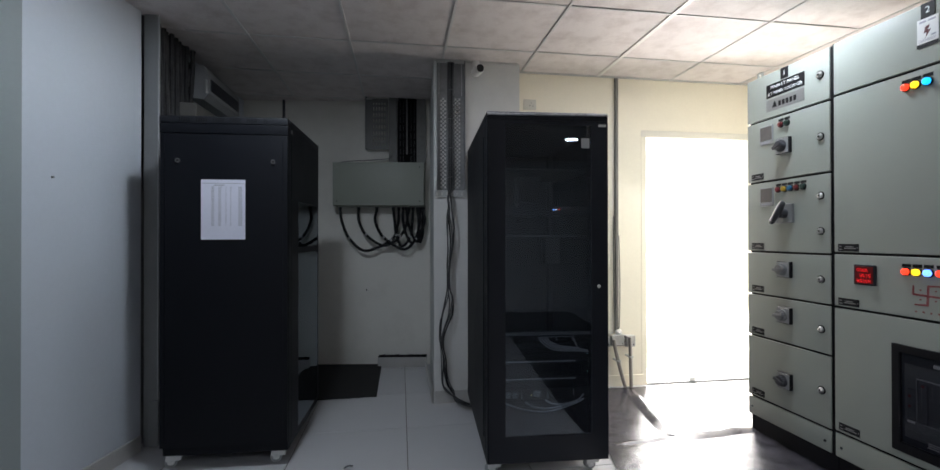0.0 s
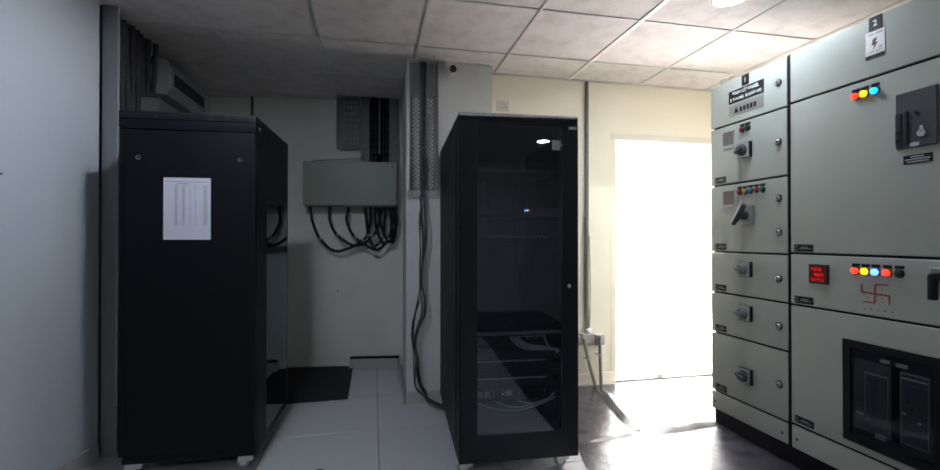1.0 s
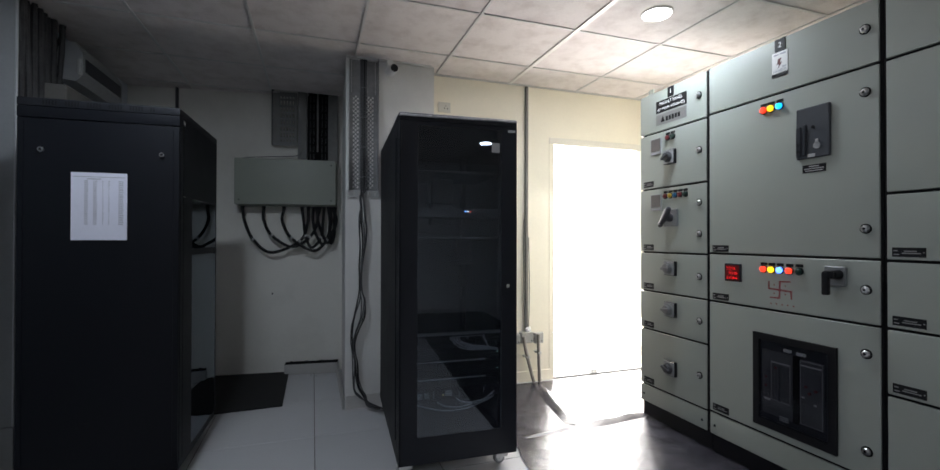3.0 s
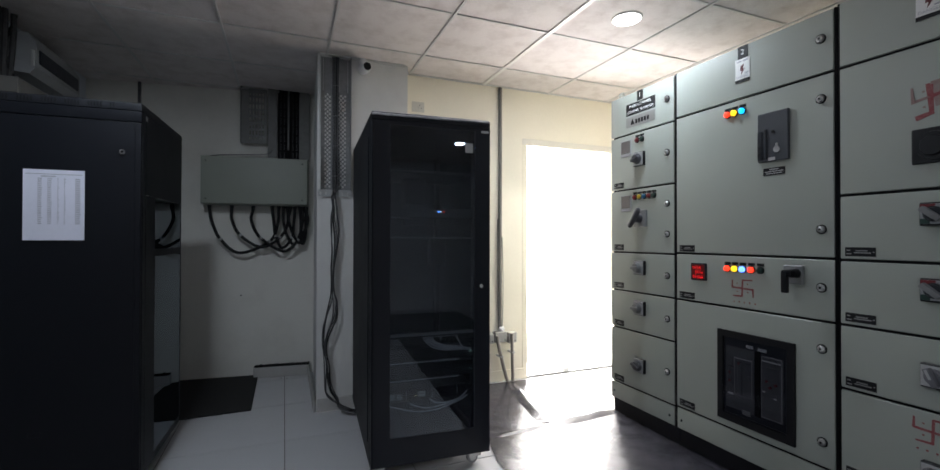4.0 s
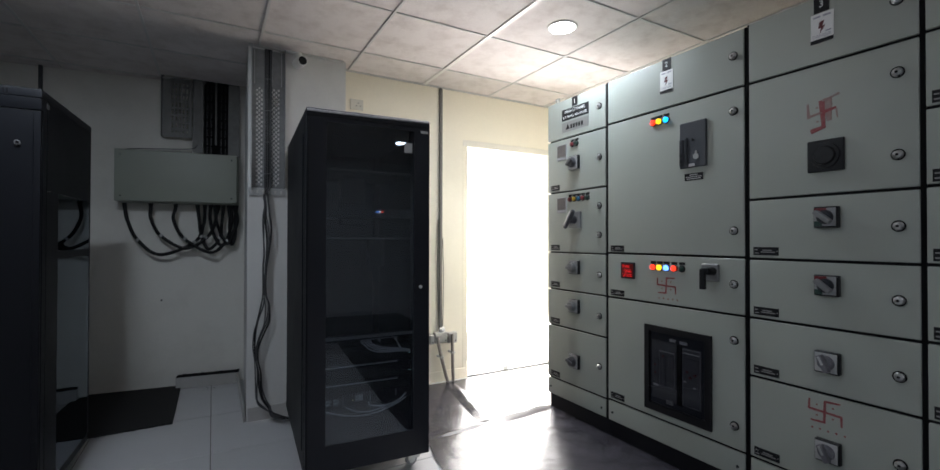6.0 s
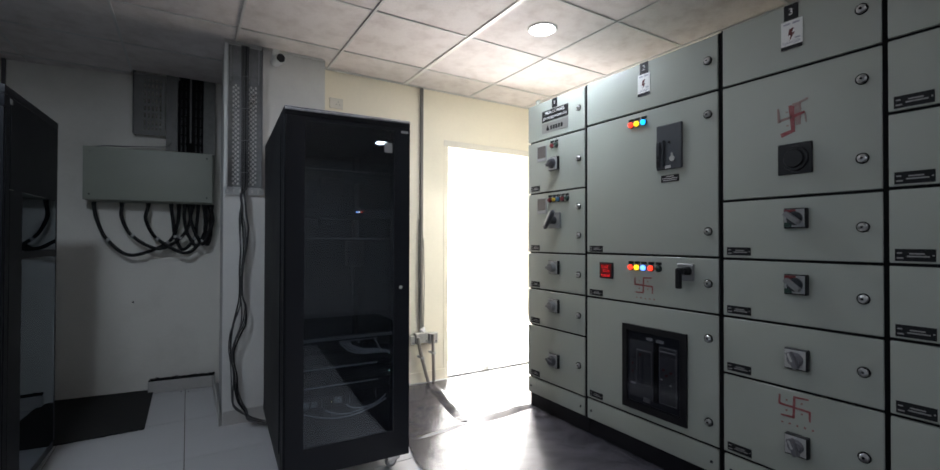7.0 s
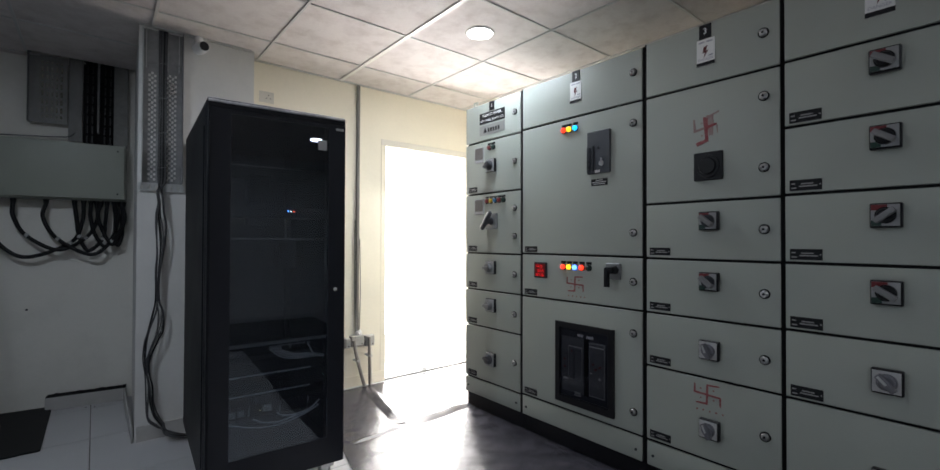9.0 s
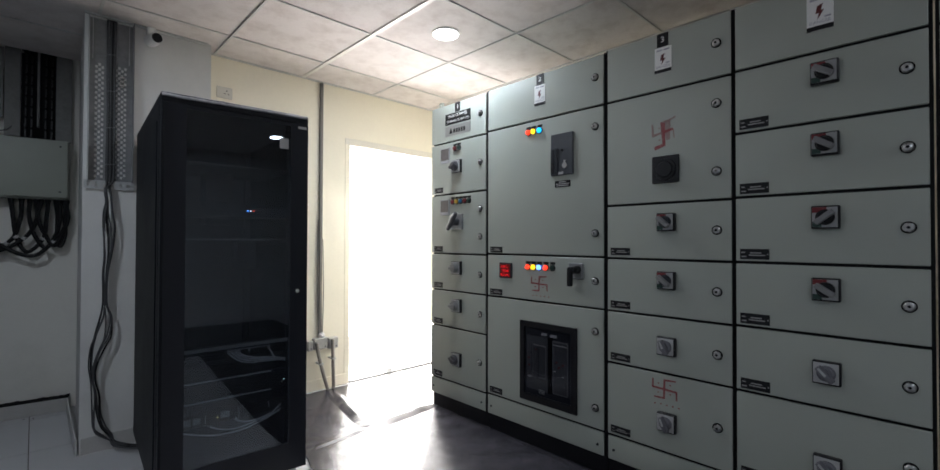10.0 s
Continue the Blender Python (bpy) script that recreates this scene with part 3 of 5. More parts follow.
def small_knob(parent, px, pz, turn=20, mat="handlegrey"):
    """A deep selector handle on a square grey base."""
    part("switch_base", box(px - 0.040, px + 0.046, -0.020, 0.001, pz - 0.043, pz + 0.043, 0.003), "black", parent)
    part("switch_plate", box(px - 0.037, px + 0.043, -0.0225, -0.019, pz - 0.040, pz + 0.040, 0.0015), "switchplate", parent)
    bm = rod((px, -0.022, pz), (px, -0.030, pz), 0.033, 0.031, seg=22)
    made = bmesh.ops.create_cone(bm, cap_ends=True, segments=28, radius1=0.028, radius2=0.025, depth=0.018, matrix=pose(px, -0.038, pz, 90))
    for k, v in enumerate(made["verts"]):
        if (k // 2) % 2:
            v.co.x, v.co.z = px + 0.9 * (v.co.x - px), pz + 0.9 * (v.co.z - pz)
    part("switch_knob", bm, mat, parent)
    bm = box(-0.008, 0.008, -0.056, -0.040, -0.030, 0.030, 0.005, seg=2)
    bm.transform(pose(px, 0, pz, 0, turn, 0))
    part("switch_grip", bm, mat, parent)


def lamp_row(parent, pz, xs, mats, legends=True):
    for px, mt in zip(xs, mats):
        bm = rod((px, 0.001, pz), (px, -0.006, pz), 0.0175, seg=18)
        part("lamp_bezel", bm, "black", parent)
        bm = rod((px, -0.006, pz), (px, -0.014, pz), 0.0142, 0.0135, seg=18)
        rod((px, -0.014, pz), (px, -0.018, pz), 0.0135, 0.0080, seg=18, bm=bm)
        part("indicator_lamp", bm, mt, parent)
        if legends:
            part("lamp_legend", box(px - 0.0165, px + 0.0165, -0.002, 0.001, pz + 0.0185, pz + 0.0315), "black", parent)


def tag_plate(parent, px, pz, w=0.098, h=0.034):
    """A small engraved plate; its words are too small to read and stand as bars."""
    part("name_plate", box(px, px + w, -0.0022, 0.001, pz, pz + h, 0.0006), "black", parent, "black engraved name plate")
    bm = bmesh.new()
    for a, b, c, d in ((0.05, 0.18, 0.60, 0.72), (0.05, 0.22, 0.20, 0.32), (0.36, 0.74, 0.56, 0.68), (0.30, 0.86, 0.34, 0.46), (0.92, 0.97, 0.44, 0.56)):
        box(px + a * w, px + b * w, -0.0026, -0.0021, pz + c * h, pz + d * h, bm=bm)
    part("engraving", bm, "engraved", parent)


def number_plate(parent, px, pz, digit):
    part("number_plate", box(px - 0.025, px + 0.025, -0.0022, 0.001, pz - 0.03, pz + 0.03, 0.001), "black", parent)
    lettering(digit, 0.036, px, -0.0025, pz, "white", parent)


def warning_plate(parent, px, pz, w=0.074, h=0.112):
    part("warning_plate", box(px - w / 2, px + w / 2, -0.0022, 0.001, pz - h / 2, pz + h / 2, 0.0008), "white", parent, "white danger plate with a red bolt")
    f = -0.0028
    bolt = [(-0.10, 0.20), (0.12, 0.24), (0.02, 0.06), (0.16, 0.07), (-0.10, -0.20), (-0.04, -0.01), (-0.17, -0.02)]
    quads([(f, [(px + a * w, pz + b * h) for a, b in bolt])], "boltred", parent, "bolt")
    for a, b, c, d in ((-0.38, -0.06, 0.36, 0.42), (0.04, 0.38, 0.36, 0.42), (0.16, 0.40, -0.17, -0.12)):
        part("print", box(px + a * w, px + b * w, f, -0.002, pz + c * h, pz + d * h), "ink", parent)
    lettering("DANGER", 0.0155, px, f, pz - 0.27 * h, "ink", parent)
    part("foot_band", box(px - w / 2, px + w / 2, -0.0030, -0.0020, pz - h / 2, pz - 0.37 * h), "black", parent)


def painted_mark(parent, x0, x1, z0, z1, mat, w=0.006):
    """An auspicious mark, brushed on by hand, with a row of dots below."""
    cx, cz, hw, hh = (x0 + x1) / 2, (z0 + z1) / 2, (x1 - x0) / 2, (z1 - z0) / 2
    s = [stroke((cx + 0.001, cz + hh), (cx - 0.002, cz - hh), w), stroke((cx - hw, cz + 0.002), (cx + hw, cz - 0.003), w, -0.0014),
         stroke((cx, cz + hh - 0.002), (cx + hw * 0.95, cz + hh * 1.02), w, -0.0016, w * 0.7), stroke((cx + hw, cz), (cx + hw * 1.02, cz - hh * 0.95), w, -0.0016, w * 0.7),
         stroke((cx, cz - hh + 0.003), (cx - hw * 0.9, cz - hh * 0.97), w, -0.0016, w * 0.7), stroke((cx - hw, cz), (cx - hw * 0.97, cz + hh * 0.92), w, -0.0016, w * 0.7)]
    for a, b in ((-0.5, 0.5), (0.5, 0.5), (-0.5, -0.45), (0.5, -0.45)):
        s.append(stroke((cx + a * hw - 0.003, cz + b * hh), (cx + a * hw + 0.003, cz + b * hh + 0.001), 0.005))
    for k in range(5):
        px = cx - hw * 0.8 + k * hw * 0.5
        s.append(stroke((px - 0.003, cz - hh - 0.026 + 0.002 * (k % 2)), (px + 0.003, cz - hh - 0.027), 0.006))
    quads(s, mat, parent, "painted_mark", "red hand-painted auspicious mark")


def cubicle(width, y_left, seams, label, inset=0.002, lead=0.010):
    """A steel cubicle with a door between each two seams. Returns it and its doors from the bottom up.
    lead: how far the sheet metal starts before the origin of the fittings."""
    w0, w1 = -lead, width - 0.010
    c = thing("switchgear_cubicle", pose(PANEL_X, y_left, 0, 0, 0, -90), label, "switchgear", "switchgear cubicles in a row")
    bm = box(w0 + inset, w1 - 0.002, 0.024, PANEL_D, 0.108, seams[-1] + 0.004, 0.002)
    part("body", bm, "sage", c)
    for px in ((w0 - 0.004, w1 - 0.006) if inset < 0.01 else (w1 - 0.006,)):
        part("door_gasket", box(px, px + 0.010, 0.006, 0.03, 0.108, seams[-1] - 0.002), "rubber", c)
    for s in seams[:-1]:
        part("door_gasket", box(w0 + inset + 0.004, w1 - 0.006, 0.010, 0.025, s - 0.010, s + 0.010), "rubber", c)
    part("plinth", box(w0 - 0.004, w1 + 0.004, 0.03, PANEL_D - 0.03, 0.0, 0.108, 0.003), "plinth", c)
    base = part("base_cover", box(w0 + 0.007, w1 - 0.007, 0.001, 0.024, 0.106, seams[0] - 0.006, 0.003, seg=2), "sage", c)
    for px in (w0 + 0.035, w1 - 0.04):
        part("screw", rod((px, 0.002, 0.152), (px, -0.003, 0.152), 0.007, 0.005, seg=12), "dkgrey", base)
    doors = []
    for z0, z1 in zip(seams, seams[1:]):
        top = 0.004 if z1 == seams[-1] else 0.0055
        doors.append(part("door", box(w0 + 0.0055, w1 - 0.0055, 0.0, 0.024, z0 + 0.0055, z1 - top, 0.005, seg=3), "sage", c))
    return c, doors


lock_turns = random.Random(2)


def locks(doors, seams, px, zs):
    for z in zs:
        for d, z0, z1 in zip(doors, seams, seams[1:]):
            if z0 < z < z1:
                put("lock_gasket", LOCK_RING, d, px, z)
                put("lock", LOCK, d, px, z, "chrome quarter-turn lock", turn=lock_turns.choice((0, 20, -15, 90)))


# cubicle 1: incomer meters and small switches, with the board's name
S1 = [0.215, 0.569, 0.811, 1.055, 1.451, 1.798, 2.055]
c1, d1 = cubicle(0.518, 2.418, S1, "narrow grey steel cubicle with meters, selector switches and name plate", 0.016, 0.026)
locks(d1, S1, 0.454, (1.934, 1.631, 1.342, 1.168, 0.932, 0.688, 0.391))
top = d1[5]
number_plate(top, 0.243, 2.020, "1")
part("title_plate", box(0.123, 0.366, -0.0022, 0.001, 1.912, 1.986, 0.0008), "black", top, "black title plate with white capitals")
lettering("MAIN LT PANEL", 0.0262, 0.245, -0.0027, 1.966, "white", top)
lettering("(LT PANEL ROOM GF)", 0.0225, 0.2445, -0.0027, 1.932, "white", top)
part("maker_plate", box(0.123, 0.366, -0.0022, 0.001, 1.838, 1.902, 0.0008), "silver", top, "silver maker's plate")
quads([(-0.0028, [(0.163, 1.853), (0.180, 1.890), (0.197, 1.853)])] + [(-0.0028, [(0.205 + k * 0.024, 1.853), (0.222 + k * 0.024, 1.853), (0.222 + k * 0.024, 1.880), (0.205 + k * 0.024, 1.880)]) for k in range(5)],
      "black", top, "maker_shape")
part("lifting_lug", plate_with_holes([-0.014, -0.004, 0.016, 0.026], [2.05, 2.075, 2.095, 2.106], 0.06, 0.008, lambda i, k: i == 1 and k == 1), "sage", c1, "grey steel lifting lug")
for d, z in ((d1[4], 1.71), (d1[3], 1.364)):
    bm = box(0.077, 0.170, -0.006, 0.001, z - 0.052, z + 0.052, 0.002)
    part("meter", bm, "switchplate", d, "small square panel meter")
    part("meter_window", box(0.084, 0.163, -0.0075, -0.0055, z - 0.030, z + 0.046, 0.001), "meter", d)
    part("meter_print", box(0.09, 0.15, -0.0072, -0.0058, z - 0.045, z - 0.038), "ink", d)
lamp_row(d1[4], 1.747, (0.222, 0.261), ("dullred", "green"))
small_knob(d1[4], 0.243, 1.627, 65)
lamp_row(d1[3], 1.397, (0.203, 0.242, 0.280, 0.319, 0.357), ("dullred", "dullyellow", "dullblue", "dullred", "green"))
part("switch_plate", box(0.197, 0.303, -0.014, 0.001, 1.214, 1.316, 0.004), "midgrey", d1[3])
bm = rod((0.250, -0.014, 1.266), (0.250, -0.046, 1.266), 0.027, 0.024, seg=20)
rod((0.279, -0.050, 1.316), (0.250, -0.052, 1.266), 0.0155, 0.019, seg=14, bm=bm)
rod((0.279, -0.050, 1.316), (0.284, -0.050, 1.325), 0.0155, 0.009, seg=14, bm=bm)
rod((0.250, -0.052, 1.266), (0.222, -0.056, 1.228), 0.017, 0.014, seg=14, bm=bm)
rod((0.222, -0.056, 1.228), (0.212, -0.057, 1.214), 0.017, 0.011, seg=14, bm=bm)
part("switch_handle", bm, "handlegrey", d1[3], "dark grey pistol-grip handle")
small_knob(d1[2], 0.245, 0.966, 85, "midgrey")
small_knob(d1[1], 0.245, 0.722, 85, "midgrey")
small_knob(d1[0], 0.245, 0.374, 110)
for d, z in zip(d1[:5], S1):
    tag_plate(d, 0.012, z + 0.014, 0.088, 0.036)

# cubicle 2: the main breaker
S2 = [0.222, 0.810, 1.063, 1.807, 2.060]
c2, d2 = cubicle(0.787, 1.892, S2, "wide grey steel cubicle with lit indicator lamps and breaker window")
locks(d2, S2, 0.727, (1.95, 1.707, 1.18, 0.945, 0.699, 0.326))
number_plate(d2[3], 0.389, 2.026, "2")
warning_plate(d2[3], 0.388, 1.940)
lamp_row(d2[2], 1.746, (0.311, 0.347, 0.388), ("led_red", "led_yellow", "led_blue"))
bm = box(0.467, 0.605, -0.012, 0.001, 1.485, 1.705, 0.004)
part("breaker", bm, "breakerblue", d2[2], "dark grey moulded breaker front")
bm = box(0.469, 0.492, -0.017, -0.011, 1.495, 1.625, 0.003)
box(0.500, 0.512, -0.018, -0.011, 1.500, 1.630, 0.002, bm=bm)
part("breaker_slider", bm, "dkgrey", d2[2])
bm = rod((0.556, -0.011, 1.535), (0.556, -0.016, 1.535), 0.014, seg=16)
box(0.551, 0.561, -0.016, -0.011, 1.535, 1.562, 0.001, bm=bm)
part("breaker_key", bm, "ltgrey", d2[2], "pale key dial")
part("breaker_label", box(0.518, 0.548, -0.0135, -0.011, 1.489, 1.503), "ltgrey", d2[2])
part("breaker_button", rod((0.54, -0.011, 1.615), (0.54, -0.015, 1.615), 0.007, seg=12), "black", d2[2])
for z in (1.54, 1.51):
    part("breaker_button", box(0.472, 0.486, -0.0185, -0.016, z, z + 0.016), "black", d2[2])
part("caution_plate", box(0.488, 0.584, -0.0022, 0.001, 1.424, 1.458, 0.0006), "black", d2[2], "black caution plate")
bm = bmesh.new()
for a, b, c, d in ((0.515, 0.557, 1.448, 1.453), (0.495, 0.577, 1.439, 1.443), (0.50, 0.572, 1.430, 1.434)):
    box(a, b, -0.0027, -0.002, c, d, bm=bm)
part("engraving", bm, "ltgrey", d2[2])
tag_plate(d2[2], 0.016, 1.073)
tag_plate(d2[1], 0.016, 0.822)
tag_plate(d2[0], 0.016, 0.238)
part("meter", box(0.096, 0.191, -0.010, 0.001, 0.926, 1.016, 0.003), "dkgrey", d2[1], "digital meter with glowing red digits")
part("meter_window", box(0.104, 0.183, -0.0115, -0.009, 0.934, 1.008), "digit_back", d2[1])
bm = bmesh.new()
for r, z in enumerate((0.992, 0.968, 0.944)):
    for k in range(5):
        px = 0.114 + k * 0.0125
        if (k, r) in ((0, 1), (4, 0)):
            continue
        for a, b, c, d in ((0, 0.008, 0.0118, 0.0128), (0, 0.008, 0.0058, 0.0068), (0, 0.008, 0.0, 0.001), (0, 0.0010, 0.007, 0.0125), (0.0070, 0.008, 0, 0.006)):
            if (k + r) % 3 == 1 and a == 0 and b < 0.002:
                continue
            box(px + a, px + b, -0.0122, -0.0113, z - 0.006 + c, z - 0.006 + d, bm=bm)
part("digits", bm, "digit", d2[1])
lamp_row(d2[1], 0.998, (0.308, 0.347, 0.387, 0.430, 0.473), ("led_red", "led_yellow", "led_pale", "led_red", "green"))
part("switch_plate", box(0.580, 0.662, -0.014, 0.001, 0.950, 1.030, 0.004), "midgrey", d2[1])
bm = rod((0.636, -0.014, 0.997), (0.636, -0.050, 0.997), 0.020, 0.017, seg=20)
box(0.606, 0.648, -0.062, -0.042, 0.982, 1.012, 0.008, bm=bm, seg=2)
box(0.604, 0.628, -0.066, -0.044, 0.914, 1.008, 0.008, bm=bm, seg=2)
part("switch_handle", bm, "black", d2[1], "black pistol-grip handle")
painted_mark(d2[1], 0.331, 0.436, 0.868, 0.948, "redmark", w=0.008)
# breaker window in the lower door
part("breaker_window", plate_with_holes([0.257, 0.288, 0.594, 0.625], [0.262, 0.300, 0.668, 0.698], -0.012, 0.013, lambda i, k: i == 1 and k == 1), "black", d2[0], "black framed smoked window over the breaker")
part("breaker_face", box(0.289, 0.593, -0.001, 0.004, 0.301, 0.667), "dkgrey", d2[0])
bm = box(0.30, 0.445, -0.005, 0.0, 0.33, 0.625, 0.002)
box(0.475, 0.575, -0.006, 0.0, 0.335, 0.615, 0.002, bm=bm)
part("breaker_cover", bm, "breakergrey", d2[0])
part("breaker_slot", box(0.447, 0.473, -0.0085, -0.001, 0.33, 0.625), "gap", d2[0])
bm = bmesh.new()
for a, b, c, d in ((0.405, 0.437, 0.632, 0.645), (0.462, 0.500, 0.630, 0.643)):
    box(a, b, -0.0075, -0.001, c, d, bm=bm)
for k in range(3):
    box(0.385, 0.425, -0.0075, -0.004, 0.318 + k * 0.008, 0.321 + k * 0.008, bm=bm)
box(0.345, 0.43, -0.0075, -0.004, 0.572, 0.576, bm=bm)
box(0.482, 0.565, -0.0085, -0.005, 0.590, 0.595, bm=bm)
box(0.312, 0.34, -0.0075, -0.004, 0.392, 0.402, bm=bm)
box(0.485, 0.497, -0.0085, -0.005, 0.452, 0.459, bm=bm)
box(0.535, 0.547, -0.0085, -0.005, 0.432, 0.439, bm=bm)
part("breaker_print", bm, "ltgrey", d2[0])
for x0, x1, f, z0, z1 in ((0.312, 0.345, -0.012, 0.44, 0.53), (0.365, 0.385, -0.012, 0.40, 0.56), (0.40, 0.43, -0.010, 0.50, 0.56), (0.49, 0.565, -0.009, 0.50, 0.57)):
    part("breaker_key", box(x0, x1, f, -0.004, z0, z1, 0.003), "handlegrey", d2[0])
for px, z in ((0.505, 0.505), (0.520, 0.480), (0.545, 0.497), (0.325, 0.46), (0.325, 0.50), (0.372, 0.552)):
    part("breaker_button", rod((px, -0.004, z), (px, -0.014, z), 0.006, seg=12), "boltred", d2[0])
for x0, x1, z0, z1 in ((0.478, 0.572, 0.338, 0.612), (0.345, 0.435, 0.40, 0.578)):
    part("breaker_rim", plate_with_holes([x0, x0 + 0.003, x1 - 0.003, x1], [z0, z0 + 0.003, z1 - 0.003, z1], -0.0085, 0.003, lambda i, k: i == 1 and k == 1), "midgrey", d2[0])
part("window_pane", box(0.2885, 0.5935, -0.0185, -0.0165, 0.3005, 0.6675), "clear", d2[0], "smoked clear pane")

# cubicle 3: outgoing switches
S3 = [0.222, 0.564, 0.810, 1.060, 1.310, 1.807, 2.066]
c3, d3 = cubicle(0.549, 1.094, S3, "grey steel cubicle with rotary switches and red painted marks")
locks(d3, S3, 0.481, (1.947, 1.702, 1.426, 1.187, 0.938, 0.685, 0.392))
number_plate(d3[5], 0.263, 2.030, "3")
warning_plate(d3[5], 0.265, 1.941)
quads([stroke((0.262, 1.666), (0.268, 1.566), 0.020, -0.0012, 0.012), stroke((0.226, 1.553), (0.274, 1.567), 0.017, -0.0014, 0.012), stroke((0.266, 1.620), (0.308, 1.630), 0.013, -0.0016, 0.008)],
      "redmark", d3[4], "painted_mark", "smeared red hand-painted auspicious mark")
quads([stroke((0.280, 1.672), (0.286, 1.585), 0.030, -0.0010, 0.016), stroke((0.222, 1.612), (0.262, 1.620), 0.010, -0.0012, 0.008), stroke((0.216, 1.662), (0.219, 1.606), 0.007, -0.0014, 0.010), stroke((0.264, 1.662), (0.318, 1.680), 0.006, -0.0016, 0.008),
       stroke((0.308, 1.626), (0.312, 1.590), 0.006, -0.0012, 0.003), stroke((0.243, 1.641), (0.250, 1.642), 0.006), stroke((0.290, 1.645), (0.297, 1.645), 0.006), stroke((0.245, 1.588), (0.252, 1.589), 0.006)],
      "pink", d3[4], "painted_mark", "faded pink strokes of the painted mark")
bm = box(0.217, 0.334, -0.010, 0.001, 1.396, 1.515, 0.003)
part("meter", bm, "black", d3[4], "black square breaker operating head")
bm = rod((0.276, -0.010, 1.455), (0.276, -0.016, 1.455), 0.048, 0.046, seg=28)
rod((0.276, -0.016, 1.455), (0.276, -0.024, 1.455), 0.036, 0.032, seg=28, bm=bm)
part("switch_knob", bm, "black", d3[4])
painted_mark(d3[0], 0.215, 0.318, 0.455, 0.538, "redmark", w=0.008)
for d, z, key, col in ((d3[3], 1.225, ("switchplate", "dkgrey", 0.078), True), (d3[2], 0.971, ("switchplate", "dkgrey", 0.078), True), (d3[1], 0.686, ("ltgrey", "knobgrey", 0.080), False), (d3[0], 0.358, ("ltgrey", "knobgrey", 0.080), False)):
    rotary(d, 0.280, z, key, -50 if col else -24, col)
for d, z in zip(d3[:4], S3):
    tag_plate(d, 0.012, z + 0.016)


# cubicles 4 and 5: six feeder doors each
def feeder_cubicle(y_left, label):
    s = [0.222, 0.562, 0.813, 1.061, 1.314, 1.565, 1.812, 2.066]
    c, d = cubicle(0.549, y_left, s, label)
    locks(d, s, 0.485, (1.693, 1.441, 1.187, 0.938, 0.685, 0.43))
    warning_plate(d[6], 0.265, 1.950, 0.076, 0.124)
    for i, z, key, col in ((5, 1.732, ("switchplate", "black", 0.08), True), (4, 1.482, ("switchplate", "black", 0.08), True), (3, 1.226, ("switchplate", "black", 0.08), True),
                           (2, 0.975, ("switchplate", "black", 0.08), True), (1, 0.688, ("ltgrey", "knobgrey", 0.080), False), (0, 0.362, ("ltgrey", "knobgrey", 0.080), False)):
        rotary(d[i], 0.278, z, key, {3: 50, 1: -42, 0: -42}.get(i, -56), col)
    for k, z in enumerate(s[:6]):
        tag_plate(d[k], 0.010, z + 0.012, 0.098, 0.040)
    return c


feeder_cubicle(0.540, "grey steel cubicle with six rotary-switch doors")
feeder_cubicle(-0.022, "grey steel cubicle with rotary-switch doors at the row's end")


# ---- server racks ----
def castor_meshes():
    bm = rod((0, 0, 0.054), (0, 0, 0.072), 0.022, seg=14)
    for s in (-1, 1):
        box(min(s * 0.015, s * 0.018), max(s * 0.015, s * 0.018), -0.022, 0.046, 0.032, 0.062, 0.002, bm=bm)
        box(min(s * 0.015, s * 0.018), max(s * 0.015, s * 0.018), 0.008, 0.038, 0.018, 0.040, 0.002, bm=bm)
        rod((s * 0.017, 0.023, 0.028), (s * 0.022, 0.023, 0.028), 0.007, seg=10, bm=bm)
    box(-0.018, 0.018, -0.020, 0.030, 0.052, 0.058, 0.001, bm=bm)
    box(-0.030, 0.030, -0.030, 0.030, 0.066, 0.072, 0.001, bm=bm)
    fork = finish(bm, "castor", "castor")
    bm = rod((-0.012, 0.023, 0.0282), (0.012, 0.023, 0.0282), 0.028, seg=22, caps=False)
    for s in (-1, 1):
        rod((s * 0.012, 0.023, 0.0282), (s * 0.0135, 0.023, 0.0282), 0.028, 0.024, seg=22, bm=bm)
        rod((s * 0.0130, 0.023, 0.0282), (s * 0.0142, 0.023, 0.0282), 0.017, 0.015, seg=16, bm=bm, mi=1)
    return fork, finish(bm, "wheel", ["switchplate", "white"])


FORK, WHEEL = castor_meshes()


def castors(rack, w, d):
    for px, py, turn in ((-w / 2 + 0.05, 0.07, 105), (w / 2 - 0.05, 0.07, 100), (-w / 2 + 0.05, d - 0.08, 10), (w / 2 - 0.05, d - 0.08, 80)):
        c = new("castor", FORK)
        c.parent = rack
        c.matrix_basis = pose(px, py, 0, 0, 0, turn)
        wh = new("wheel", WHEEL)
        wh.parent = c


def rack_top(rack, w, d, z, vented):
    """The top cover, with or without a row of vent slots along its front lip."""
    part("top_cover", box(-w / 2, w / 2, 0.0, d, z - 0.035, z, 0.006, seg=2), "rack_lid", rack)
    if not vented:
        return
    slots = bmesh.new()
    px = -w / 2 + 0.09
    k = 0
    while px < w / 2 - 0.10:
        box(px, px + 0.006, -0.0008, 0.004, z - 0.028, z - 0.008, bm=slots)
        px += 0.011
        k += 1
        if k % 5 == 0:
            px += 0.024
    tagged(part("vent_slots", slots, "gap", rack), kind="stuff")


# rack with a smoked glass door
RW, RD, RZ = 0.590, 1.00, 1.732
